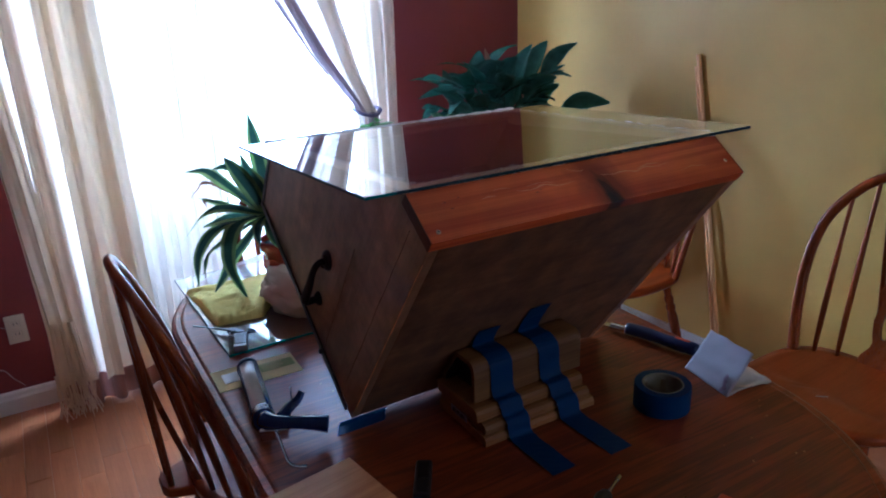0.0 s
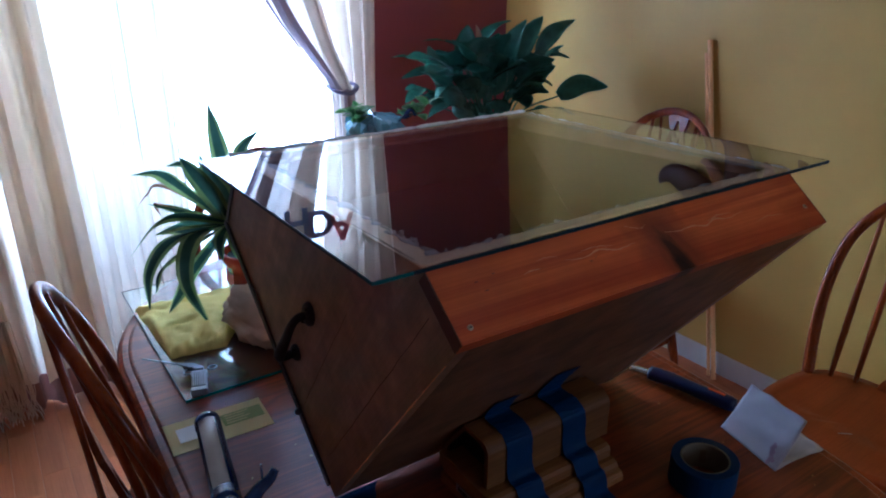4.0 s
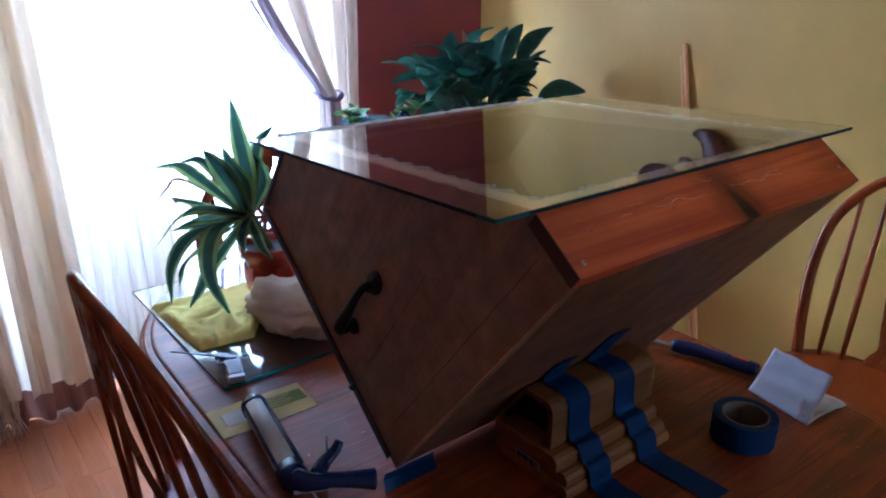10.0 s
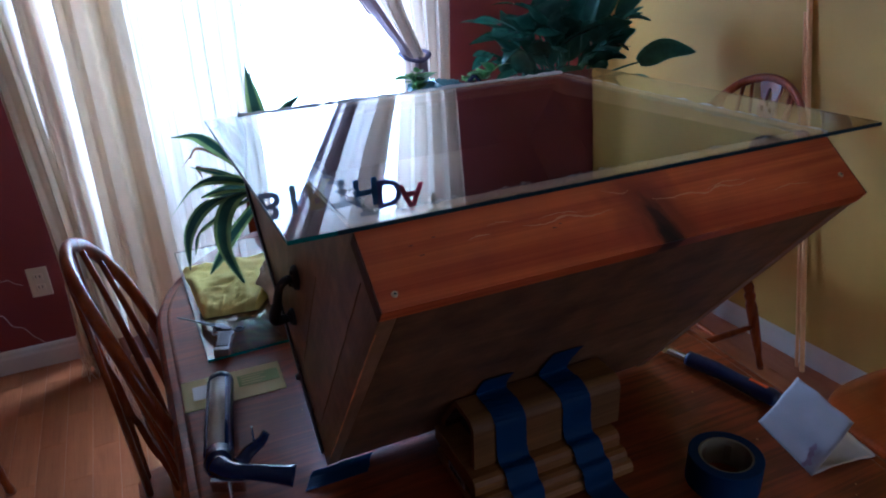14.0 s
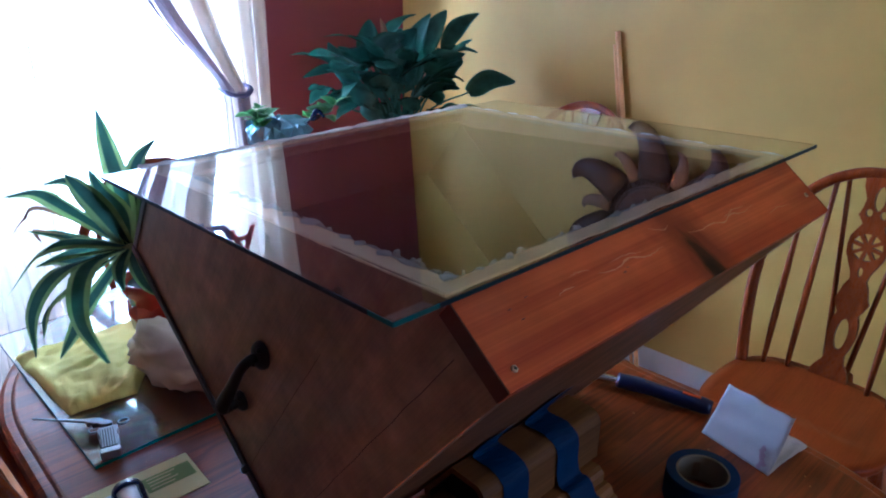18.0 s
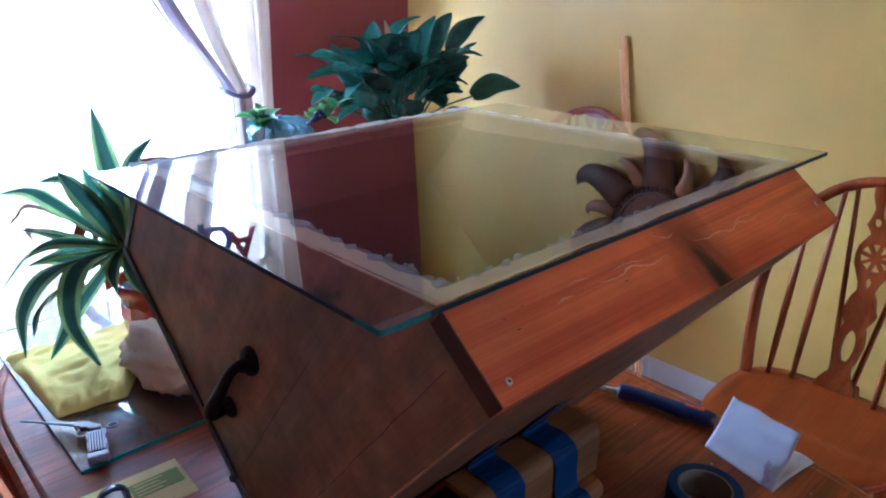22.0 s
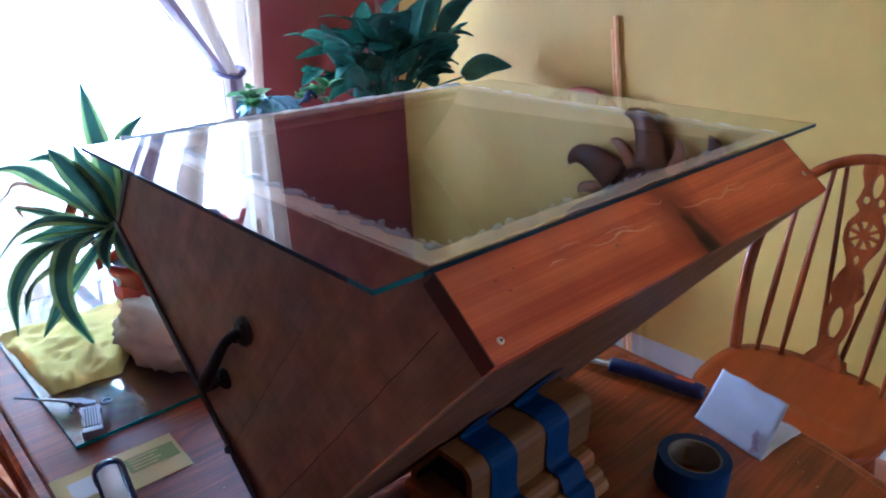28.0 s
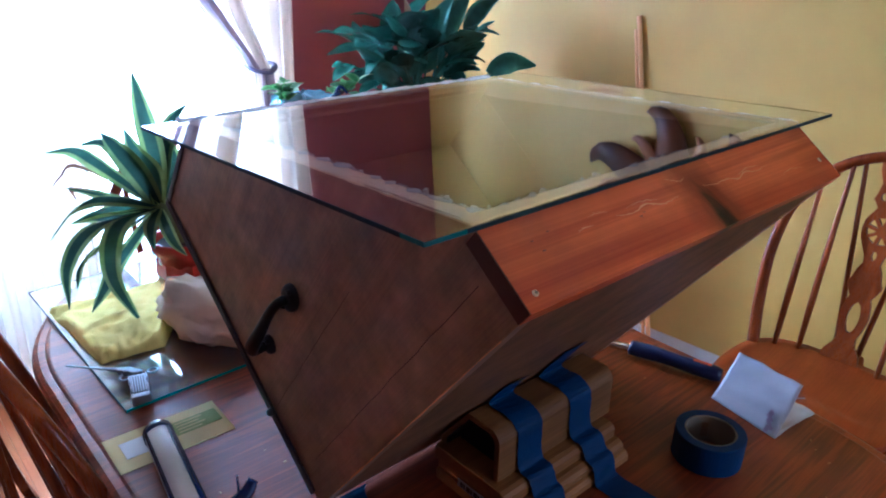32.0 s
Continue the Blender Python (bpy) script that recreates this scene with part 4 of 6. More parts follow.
def ribbon(line, x0, x1, slant=0.0, thick=0.0005, seed=1):
    """Tape laid along (y, z) pairs."""
    rng = random.Random(seed)
    pts = smooth_line([(0, a, b) for a, b in line], 5)
    rows = []
    for k, q in enumerate(pts):
        s = slant * k / (len(pts) - 1)
        rows.append([(x0 + s + (x1 - x0) * j / 4 + rng.uniform(-0.0006, 0.0006), q.y, q.z + rng.uniform(0, 0.0009)) for j in range(5)])
    return sheet(rows, thick)


ZT = 0.8135 + CH
line = [(0.146, 0.9375), (0.160, 0.9195), (0.172, ZT + 0.0085), (0.170, ZT + 0.003), (0.160, ZT + 0.002), (0.140, ZT + 0.0015), (0.123, ZT - 0.008), (0.118, ZT - 0.022), (0.1175, 0.835), (0.112, 0.817), (0.098, 0.8145), (0.092, 0.806), (0.086, 0.792), (0.076, 0.787), (0.071, 0.775), (0.068, 0.757), (0.056, 0.752), (0.02, 0.7515), (-0.02, 0.7515), (-0.052, 0.7515)]
for x, sl, end in ((0.262, 0.012, 0), (0.362, 0.030, 1)):
    tp = [(a, b) for a, b in line]
    if end:
        tp[-1] = (-0.062, 0.7515)
        tp = [(0.127, 0.9625)] + tp
    tagged(part("masking_tape", ribbon(tp, x, x + 0.048, sl, seed=3 + end), BLUETAPE), "blue masking tape strip holding blocks to the table", "tape", group="blue tape strips")
tagged(part("masking_tape", ribbon([(0.252, 0.7515), (0.264, 0.7518), (0.278, 0.7525), (0.285, 0.7555)], 0.018, 0.115, 0.02, seed=11), BLUETAPE), "blue masking tape under the lower edge of the case", "tape", group="blue tape strips")

# ---- tape roll ----
roll = thing("tape_roll", "roll of blue masking tape lying flat on the table", "tape roll", pose(0.580, 0.003, 0.7505))
part("tape_winding", lathe([(0.0385, 0.0), (0.0515, 0.0), (0.0525, 0.001), (0.0525, 0.047), (0.0515, 0.048), (0.0385, 0.048), (0.0385, 0.0)], 48), BLUETAPE, roll)
part("core", lathe([(0.0355, 0.001), (0.0384, 0.001), (0.0384, 0.0475), (0.0355, 0.0475), (0.0355, 0.001)], 48), CARD_TUBE, roll, "brown cardboard core")
for k in range(5):
    part("core_print", slab(0.0346, 0.0354, -0.005, 0.005, 0.010, 0.036, m=pose(0, 0, 0, 0, 0, 40 + 62 * k)), COREPRINT, roll, "brown unreadable print bar")


# ---- chairs ----
def turned(x0, x1, top, base, beads=True):
    """A turned leg between two places."""
    a, b = Vector(base), Vector(top)
    L = (b - a).length
    pr = [(0, 0), (0.012, 0), (0.013, 0.02), (0.011, 0.05), (0.016, 0.10), (0.019, 0.20), (0.0195, 0.26), (0.015, 0.285), (0.019, 0.295), (0.019, 0.305), (0.014, 0.315), (0.018, 0.33), (0.018, 0.34), (0.013, 0.355), (0.016, 0.39), (0.013, L), (0, L)]
    m = Matrix.Translation(a) @ (b - a).to_track_quat("Z", "Y").to_matrix().to_4x4()
    return lathe([(r, min(z, L)) for r, z in pr], 14, m)


def seat_mesh():
    """A saddled seat with a rounded, slightly waisted outline."""
    bm = bmesh.new()
    n, rings = 56, 9
    grid = []
    for i in range(rings + 1):
        s = i / rings
        ring = []
        for k in range(n):
            a = 2 * math.pi * k / n
            c, d = math.cos(a), math.sin(a)
            x = 0.205 * math.copysign(abs(c) ** 0.62, c)
            y = (0.225 - 0.018 * (c < 0) * abs(c)) * math.copysign(abs(d) ** 0.62, d)
            if c > 0:
                x += 0.012 * (1 - abs(d)) - 0.010 * math.exp(-((d / 0.2) ** 2))
            z = 0.440 - 0.014 * (1 - s * s) * (1 - 0.35 * (x * s > 0.06)) + 0.004 * (s > 0.95) * 0
            ring.append(bm.verts.new((x * s, y * s, z)) if i else None)
        grid.append(ring)
    mid = bm.verts.new((0, 0, 0.426))
    for k in range(n):
        bm.faces.new((mid, grid[1][k], grid[1][(k + 1) % n]))
    for i in range(1, rings):
        for k in range(n):
            j = (k + 1) % n
            bm.faces.new((grid[i][k], grid[i + 1][k], grid[i + 1][j], grid[i][j]))
    last = grid[rings]
    for grow, dz in ((1.012, -0.006), (1.008, -0.020), (0.96, -0.032), (0.90, -0.036)):
        nxt = [bm.verts.new((v.co.x * grow / 1.0 if dz == -0.006 else v0.co.x * grow, v0.co.y * grow, 0.440 + dz)) for v, v0 in zip(last, grid[rings])]
        for k in range(n):
            j = (k + 1) % n
            bm.faces.new((last[k], nxt[k], nxt[j], last[j]))
        last = nxt
    bm.faces.new(last[::-1])
    bmesh.ops.recalc_face_normals(bm, faces=bm.faces)
    return bm


BOW = [(-0.112, -0.205, 0.432), (-0.135, -0.222, 0.56), (-0.170, -0.232, 0.70), (-0.212, -0.215, 0.83), (-0.252, -0.150, 0.93), (-0.275, -0.075, 0.978), (-0.282, 0.0, 0.992)]
BOW = BOW + [(x, -y, z) for x, y, z in BOW[-2::-1]]


def bow_at(y):
    """The place on the upper bow with that y."""
    line = [q for q in smooth_line(BOW, 10) if q.z > 0.75]
    return min(line, key=lambda q: abs(q.y - y))


def splat():
    """The pierced back splat: fishtail foot, oval, waist, spoked wheel, tulip top."""
    a, b = Vector((-0.188, 0, 0.430)), Vector((-0.282, 0, 0.985))
    up = (b - a).normalized()
    out = Vector((up.z, 0, -up.x))

    def at(w, h):
        bulge = 0.02 * math.sin(math.pi * h / 0.56)
        return a + up * h + Vector((0, w, 0)) + out * -bulge

    half = ((0.0, 0.052), (0.03, 0.044), (0.055, 0.027), (0.075, 0.023), (0.10, 0.031), (0.135, 0.037), (0.17, 0.032), (0.19, 0.026), (0.205, 0.034), (0.225, 0.043), (0.24, 0.036), (0.265, 0.030), (0.285, 0.020), (0.305, 0.024), (0.33, 0.036), (0.35, 0.045), (0.375, 0.048), (0.40, 0.045), (0.42, 0.034), (0.435, 0.026), (0.455, 0.040), (0.475, 0.034), (0.50, 0.030), (0.53, 0.042), (0.575, 0.046))
    hs, ws = [q[0] for q in half], [q[1] for q in half]

    def oval(w, h, cw, ch, rw, rh):
        return (math.hypot((w - cw) / rw, (h - ch) / rh) - 1) * min(rw, rh)

    def inside(w, h):
        """Below nought within the wood, above nought in the air."""
        d = abs(w) - float(np.interp(h, hs, ws))
        holes = [oval(w, h, 0, 0.132, 0.015, 0.042), oval(w, h, 0, 0.505, 0.012, 0.030), oval(abs(w), h, 0.017, 0.465, 0.008, 0.010)]
        holes += [oval(w, h, 0.0, 0.308, 0.006, 0.012)]
        r, a = math.hypot(w, h - 0.375), math.atan2(h - 0.375, w) + 0.2
        spoke = abs((a / (math.pi / 4)) % 1 - 0.5) * (math.pi / 4)
        holes.append(max(r - 0.036, 0.012 - r, 0.0048 - (math.pi / 8 - spoke) * r))
        return max(d, -min(holes))

    step, cols, rws = 0.0026, 41, 221
    pts, val = {}, {}
    for i in range(cols):
        for j in range(rws):
            w, h = (i - 20) * step, j * step
            v = inside(w, h)
            if abs(v) < 0.62 * step:
                gx = (inside(w + 4e-4, h) - inside(w - 4e-4, h)) / 8e-4
                gy = (inside(w, h + 4e-4) - inside(w, h - 4e-4)) / 8e-4
                g = gx * gx + gy * gy
                if g > 0.1 and 0 < j < rws - 1:
                    k = max(-0.6 * step, min(0.6 * step, v / g))
                    w, h = w - gx * k, h - gy * k
                v = 0.0
            pts[i, j], val[i, j] = (w, h), v
    bm = bmesh.new()
    made = {}

    def vert(i, j, s):
        if (i, j, s) not in made:
            made[i, j, s] = bm.verts.new(at(*pts[i, j]) + out * 0.0065 * s)
        return made[i, j, s]

    for i in range(cols - 1):
        for j in range(rws - 1):
            corner = [(i, j), (i + 1, j), (i + 1, j + 1), (i, j + 1)]
            if sum(val[c] for c in corner) < -1e-5 and max(val[c] for c in corner) < 0.3 * step:
                for s in (1, -1):
                    bm.faces.new([vert(*c, s) for c in (corner if s > 0 else corner[::-1])])
    for e in [e for e in bm.edges if len(e.link_faces) == 1]:
        keys = [k for k in e.verts]
        if (keys[0].co - keys[1].co).length > 0:
            e.tag = True
    back = {v: k for k, v in made.items()}
    for e in [e for e in bm.edges if e.tag]:
        a0, a1 = back[e.verts[0]], back[e.verts[1]]
        if a0[2] > 0 and a1[2] > 0:
            try:
                bm.faces.new((made[a0], made[a1], made[a1[0], a1[1], -1], made[a0[0], a0[1], -1]))
            except ValueError:
                pass
    bmesh.ops.recalc_face_normals(bm, faces=bm.faces)
    return bm




def build_chair(m, label):
    ch = thing("dining_chair", label, "chair", m, "dining chairs")
    part("seat", seat_mesh(), SEAT, ch, "", True)
    part("bow", tube(smooth_line(BOW, 9), lambda u: 0.0165 - 0.002 * math.sin(math.pi * u), 10, 0.75), CHAIR, ch, "bent wooden back bow", True)
    for y in (-0.158, -0.102, 0.102, 0.158):
        base = Vector((-0.190 + 0.075 * (y / 0.205) ** 2, y, 0.428))
        top = bow_at(y * 1.02)
        mid = (base + top) / 2 + Vector((0.006, 0, 0))
        part("spindle", tube(smooth_line([base, mid, top], 6), lambda u: 0.0062 + 0.0030 * math.sin(math.pi * min(1, u * 1.3)), 8), CHAIR, ch, "", True)
    part("tail", prism([(-0.185, -0.075), (-0.225, -0.055), (-0.262, -0.045), (-0.272, -0.02), (-0.272, 0.02), (-0.262, 0.045), (-0.225, 0.055), (-0.185, 0.075)], 0.026, pose(0, 0, 0.409), 0.004), SEAT, ch, "rounded tail of the seat")
    for s in (-1, 1):
        top = bow_at(0.085 * s)
        part("brace", tube([(-0.250, 0.028 * s, 0.430), (top.x - 0.006, top.y, top.z)], lambda u: 0.0078 - 0.0022 * u, 8), CHAIR, ch, "slanting back brace", True)
    part("splat", splat(), CHAIR, ch, "pierced splat with a spoked wheel")
    feet = {}
    for sx, sy in ((1, 1), (1, -1), (-1, 1), (-1, -1)):
        top, base = (0.125 * sx, 0.145 * sy, 0.408), (0.175 * sx - 0.012 * (sx < 0) * 3, 0.205 * sy, 0.0)
        feet[sx, sy] = (Vector(base), Vector(top))
        part("leg", turned(0, 0, top, base), CHAIR, ch, "", True)
    at = lambda k, u: feet[k][0] + (feet[k][1] - feet[k][0]) * u  # noqa: E731
    fat = lambda u: 0.008 + 0.005 * math.sin(math.pi * u)  # noqa: E731
    for sy in (1, -1):
        part("stretcher", tube(smooth_line([at((1, sy), 0.42), (at((1, sy), 0.42) + at((-1, sy), 0.42)) / 2, at((-1, sy), 0.42)], 6), fat, 8), CHAIR, ch, "", True)
    a, b = (at((1, 1), 0.42) + at((-1, 1), 0.42)) / 2, (at((1, -1), 0.42) + at((-1, -1), 0.42)) / 2
    part("stretcher", tube(smooth_line([a, (a + b) / 2, b], 6), fat, 8), CHAIR, ch, "", True)
    return ch


def chair_pose(x, y, heading):
    return pose(x, y, 0, 0, 0, heading)


first = build_chair(chair_pose(1.43, 0.14, 182), "orange oak bow-back dining chair standing against the yellow wall")
for x, y, h, label in ((0.018, 0.768, 1, "dark oak bow-back dining chair pushed under the table edge"), (1.56, 1.15, 180, "reddish oak bow-back dining chair near the room corner"), (0.375, 1.185, -90, "oak bow-back dining chair at the table end, backlit"), (-0.815, 1.235, 6, "oak dining chair with a grey cushion by the burgundy wall")):
    c = copy_thing(first, chair_pose(x, y, h))
    c["label"] = label
cush = chair_pose(-0.815, 1.235, 6)
rows = [[cush @ Vector((0.19 * (2 * i / 14 - 1), 0.20 * (2 * j / 14 - 1), 0.448 + 0.06 * (max(0.0, (1 - (2 * i / 14 - 1) ** 4) * (1 - (2 * j / 14 - 1) ** 4)) ** 0.6) + 0.004 * math.sin(5 * i + 3 * j))) for j in range(15)] for i in range(15)]
tagged(part("seat_cushion", sheet(rows, 0.012), CUSHION, None, "", True), "plump grey cloth cushion lying on an oak chair", "cushion")
tagged(part("paper_strip", sheet([[cush @ Vector((0.0 + 0.02 * i, 0.05 + 0.13 * j / 8, 0.5195 + 0.012 * math.sin(j * 0.5))) for j in range(9)] for i in range(3)], 0.001), PAPER, None), "curled white paper strip on the grey cushion", "paper")

# ---- curly twigs in a vase by the wall ----
vase = thing("twig_vase", "slim dark vase on the floor beside the burgundy wall", "vase", pose(-0.86, 1.93, 0))
part("vase_body", lathe([(0, 0), (0.055, 0), (0.06, 0.01), (0.075, 0.12), (0.06, 0.25), (0.035, 0.33), (0.04, 0.36), (0.034, 0.36), (0.03, 0.32), (0, 0.30)], 28), IRON, vase, "", True)
twigs = thing("curly_twigs", "curled silvery decorative twigs in a vase", "twigs", pose(-0.86, 1.93, 0.3))
rng = random.Random(17)
for tip, turns in (((0.25, 0.04, 0.27), 9), ((0.30, 0.03, 0.14), 8), ((0.31, 0.05, -0.10), 6), ((0.10, 0.0, 0.42), 8), ((0.17, -0.03, 0.33), 7), ((-0.12, 0.02, 0.38), 8), ((-0.2, 0.0, 0.22), 7)):
    tip = Vector(tip)
    pts = []
    for k in range(turns * 12 + 1):
        u = k / (turns * 12)
        p = tip * u + Vector((0.0, 0, 0.10 * math.sin(math.pi * u) + 0.04 * (1 - u)))
        r = 0.012 * math.sin(math.pi * min(1, u * 1.05)) + 0.001
        w = 2 * math.pi * turns * u
        pts.append(p + Vector((0.3 * r * math.cos(w), r * math.sin(w), r * math.cos(w))))
    part("twig", tube(pts, lambda u: 0.0024 * (1 - 0.6 * u), 5), TWIG, twigs, "", True)

# ---- poles leaning on the yellow wall ----
for (xa, ya), (zb, yb), r, label in (((1.885, 0.865), (1.245, 1.112), 0.0088, "pale square wooden pole leaning against the yellow wall"), ((1.893, 0.895), (1.20, 1.120), 0.0062, "thin pale dowel leaning beside a wooden pole")):
    base, top = Vector((xa, ya, 0.0)), Vector((yellow_x(yb) - r - 0.003, yb, zb))
    tagged(part("wooden_pole", tube([base, top], r, 4 if r > 0.009 else 10), DOWEL), label, "pole")


# ---- leaves ----
def leaf(base, mid, tip, width, cup=0.25, twist=0.0, n=12, wave=0.0, blunt=0.0, side=None, droop=0.0):
    """A blade along a curve: narrow at both ends, folded along its midrib."""
    base, mid, tip = Vector(base), Vector(mid), Vector(tip)
    if droop:
        out = mid.lerp(tip, 0.62)
        out.z = mid.z + (tip.z - mid.z) * 0.34 + droop * 0.02
        line = smooth_line([base, mid, out, tip], n // 2)
    else:
        line = smooth_line([base, mid, tip], n // 2)
    bm = bmesh.new()
    uv = bm.loops.layers.uv.new("UVMap")
    rows, us = [], (-1, -0.6, 0, 0.6, 1)
    for k, q in enumerate(line):
        t = k / (len(line) - 1)
        way = (line[min(k + 1, len(line) - 1)] - line[max(k - 1, 0)]).normalized()
        s = way.cross(Vector((0, 0, 1))) if side is None else Vector(side) - way * Vector(side).dot(way)
        if s.length < 0.05:
            s = way.orthogonal()
        s.normalize()
        s = Matrix.Rotation(twist * t, 3, way) @ s
        nrm = s.cross(way)
        w = width * max(0.03, math.sin(math.pi * min(1, (t * 0.93 + 0.05)) ** (0.75 + blunt)) ** 0.8)
        rows.append([bm.verts.new(q + s * w * u + nrm * (cup * w * abs(u) + wave * w * math.sin(9 * t + u))) for u in us])
    for k, (a, b) in enumerate(zip(rows, rows[1:])):
        for j in range(4):
            f = bm.faces.new((a[j], a[j + 1], b[j + 1], b[j]))
            for lp, (uu, vv) in zip(f.loops, ((j, k), (j + 1, k), (j + 1, k + 1), (j, k + 1))):
                lp[uv].uv = ((us[uu] + 1) / 2, vv / (len(rows) - 1))
    bmesh.ops.solidify(bm, geom=bm.faces[:], thickness=0.0006)
    return bm


# striped dracaena on the table
dra = thing("potted_dracaena", "striped strap-leaved dracaena in a red pot", "potted plant", pose(0.190, 1.01, 0.771))
part("pot", lathe([(0, 0), (0.046, 0), (0.048, 0.004), (0.060, 0.095), (0.068, 0.097), (0.070, 0.12), (0.066, 0.123), (0.060, 0.12), (0.058, 0.105), (0, 0.10)], 36), POT, dra, "glossy red pot", True)
part("pot_foil", lathe([(0.062, 0.075), (0.064, 0.04), (0.058, 0.006)], 7), POT, dra, "folded red wrapping")
part("soil", lathe([(0, 0.112), (0.03, 0.110), (0.057, 0.107)], 18), SOIL, dra)
part("stem", tube([(0, 0, 0.1), (-0.018, 0.004, 0.15), (-0.042, 0.008, 0.20)], 0.013, 10), plain("leafy_stem", (0.12, 0.16, 0.05), 0.6), dra, "", True)
C = Vector((0.190, 1.01, 0.771))


def blade(pts, width, side, cup=0.32, wave=0.06):
    """A strap leaf along four places: narrow foot, broad middle, long point."""
    line = smooth_line([Vector(p) - C for p in pts], 7)
    bm = bmesh.new()
    uv = bm.loops.layers.uv.new("UVMap")
    us = (-1, -0.62, -0.2, 0.2, 0.62, 1)
    rows = []
    for k, q in enumerate(line):
        t = k / (len(line) - 1)
        way = (line[min(k + 1, len(line) - 1)] - line[max(k - 1, 0)]).normalized()
        sd = Vector(side) - way * Vector(side).dot(way)
        sd.normalize()
        nrm = sd.cross(way)
        w = width * (0.42 + 0.58 * math.sin(math.pi * min(1, t * 1.15) ** 0.9) if t < 0.5 else 1.0) * (1 - max(0, (t - 0.45) / 0.55) ** 1.7) + 0.0006
        rows.append([bm.verts.new(q + sd * w * u + nrm * (cup * w * u * u + wave * w * math.sin(8 * t + 2 * u))) for u in us])
    for k, (a, b) in enumerate(zip(rows, rows[1:])):
        for j in range(5):
            f = bm.faces.new((a[j], a[j + 1], b[j + 1], b[j]))
            for lp, (uu, vv) in zip(f.loops, ((j, k), (j + 1, k), (j + 1, k + 1), (j, k + 1))):
                lp[uv].uv = ((us[uu] + 1) / 2, vv / (len(rows) - 1))
    bmesh.ops.solidify(bm, geom=bm.faces[:], thickness=0.0006)
    return bm


FOOT = (0.150, 1.016, 0.965)
ACROSS, UPRIGHT = (0.95, -0.31, 0.1), (0.35, -0.6, 0.72)
for pts, w, side in (
    ((FOOT, (0.054, 1.034, 1.068), (0.011, 1.028, 1.104), (-0.040, 1.022, 1.108)), 0.0175, UPRIGHT),
    ((FOOT, (0.051, 1.004, 1.007), (-0.013, 0.993, 1.003), (-0.075, 0.992, 0.940)), 0.0165, UPRIGHT),
    ((FOOT, (0.079, 1.068, 0.985), (0.045, 1.090, 0.999), (0.010, 1.112, 1.006)), 0.0130, UPRIGHT),
    ((FOOT, (0.021, 1.003, 0.958), (-0.042, 0.993, 0.898), (-0.056, 0.987, 0.809)), 0.0145, ACROSS),
    ((FOOT, (0.038, 0.997, 0.930), (-0.024, 0.976, 0.899), (-0.040, 0.970, 0.850)), 0.0160, UPRIGHT),
    ((FOOT, (0.056, 0.981, 0.960), (0.021, 0.951, 0.874), (0.055, 0.929, 0.762)), 0.0200, ACROSS),
    ((FOOT, (0.050, 1.016, 0.862), (0.016, 1.005, 0.822), (-0.014, 1.003, 0.782)), 0.0140, ACROSS),
    ((FOOT, (0.075, 1.080, 0.940), (0.040, 1.113, 0.937), (0.006, 1.134, 0.924)), 0.0150, UPRIGHT),
    (((0.150, 1.03, 0.97), (0.125, 1.137, 1.046), (0.102, 1.166, 1.074), (0.066, 1.198, 1.066)), 0.0140, UPRIGHT),
    ((FOOT, (0.156, 1.021, 1.063), (0.146, 1.025, 1.160), (0.138, 1.027, 1.238)), 0.0215, ACROSS),
    ((FOOT, (0.112, 0.994, 1.047), (0.079, 0.994, 1.103), (0.057, 1.001, 1.136)), 0.0220, ACROSS),
    ((FOOT, (0.141, 0.995, 1.041), (0.112, 0.994, 1.092), (0.096, 0.989, 1.140)), 0.0190, ACROSS),
    ((FOOT, (0.200, 1.049, 1.020), (0.203, 1.058, 1.060), (0.194, 1.072, 1.096)), 0.0200, ACROSS),
    ((FOOT, (0.136, 0.954, 0.946), (0.144, 0.941, 0.911), (0.160, 0.926, 0.884)), 0.0120, ACROSS),
    ((FOOT, (0.114, 0.962, 0.961), (0.104, 0.954, 0.935), (0.108, 0.953, 0.903)), 0.0130, ACROSS),
    ((FOOT, (0.075, 1.027, 0.992), (0.046, 1.037, 1.008), (-0.012, 1.045, 1.031)), 0.0120, UPRIGHT),
    ((FOOT, (0.081, 1.068, 0.962), (0.040, 1.092, 0.950), (0.002, 1.115, 0.931)), 0.0140, UPRIGHT),
    ((FOOT, (0.190, 1.060, 1.060), (0.215, 1.075, 1.115), (0.262, 1.085, 1.150)), 0.0170, ACROSS),
    ((FOOT, (0.215, 1.090, 1.020), (0.250, 1.135, 1.030), (0.285, 1.185, 1.000)), 0.0160, UPRIGHT),
    ((FOOT, (0.160, 1.110, 1.020), (0.165, 1.165, 1.010), (0.170, 1.215, 0.950)), 0.0160, ACROSS),
):
    part("leaf", blade(pts, w, side), LEAF_D, dra, "", True)
for pts, w in (((FOOT, (0.028, 1.064, 1.061), (-0.008, 1.076, 1.043), (-0.034, 1.085, 1.011)), 0.0030), ((FOOT, (0.020, 1.067, 1.015), (0.005, 1.072, 1.015), (0.013, 1.069, 0.993)), 0.0045)):
    part("dry_leaf", blade(pts, w, UPRIGHT, 0.6, 0.5), DRY, dra, "withered brown leaf", True)

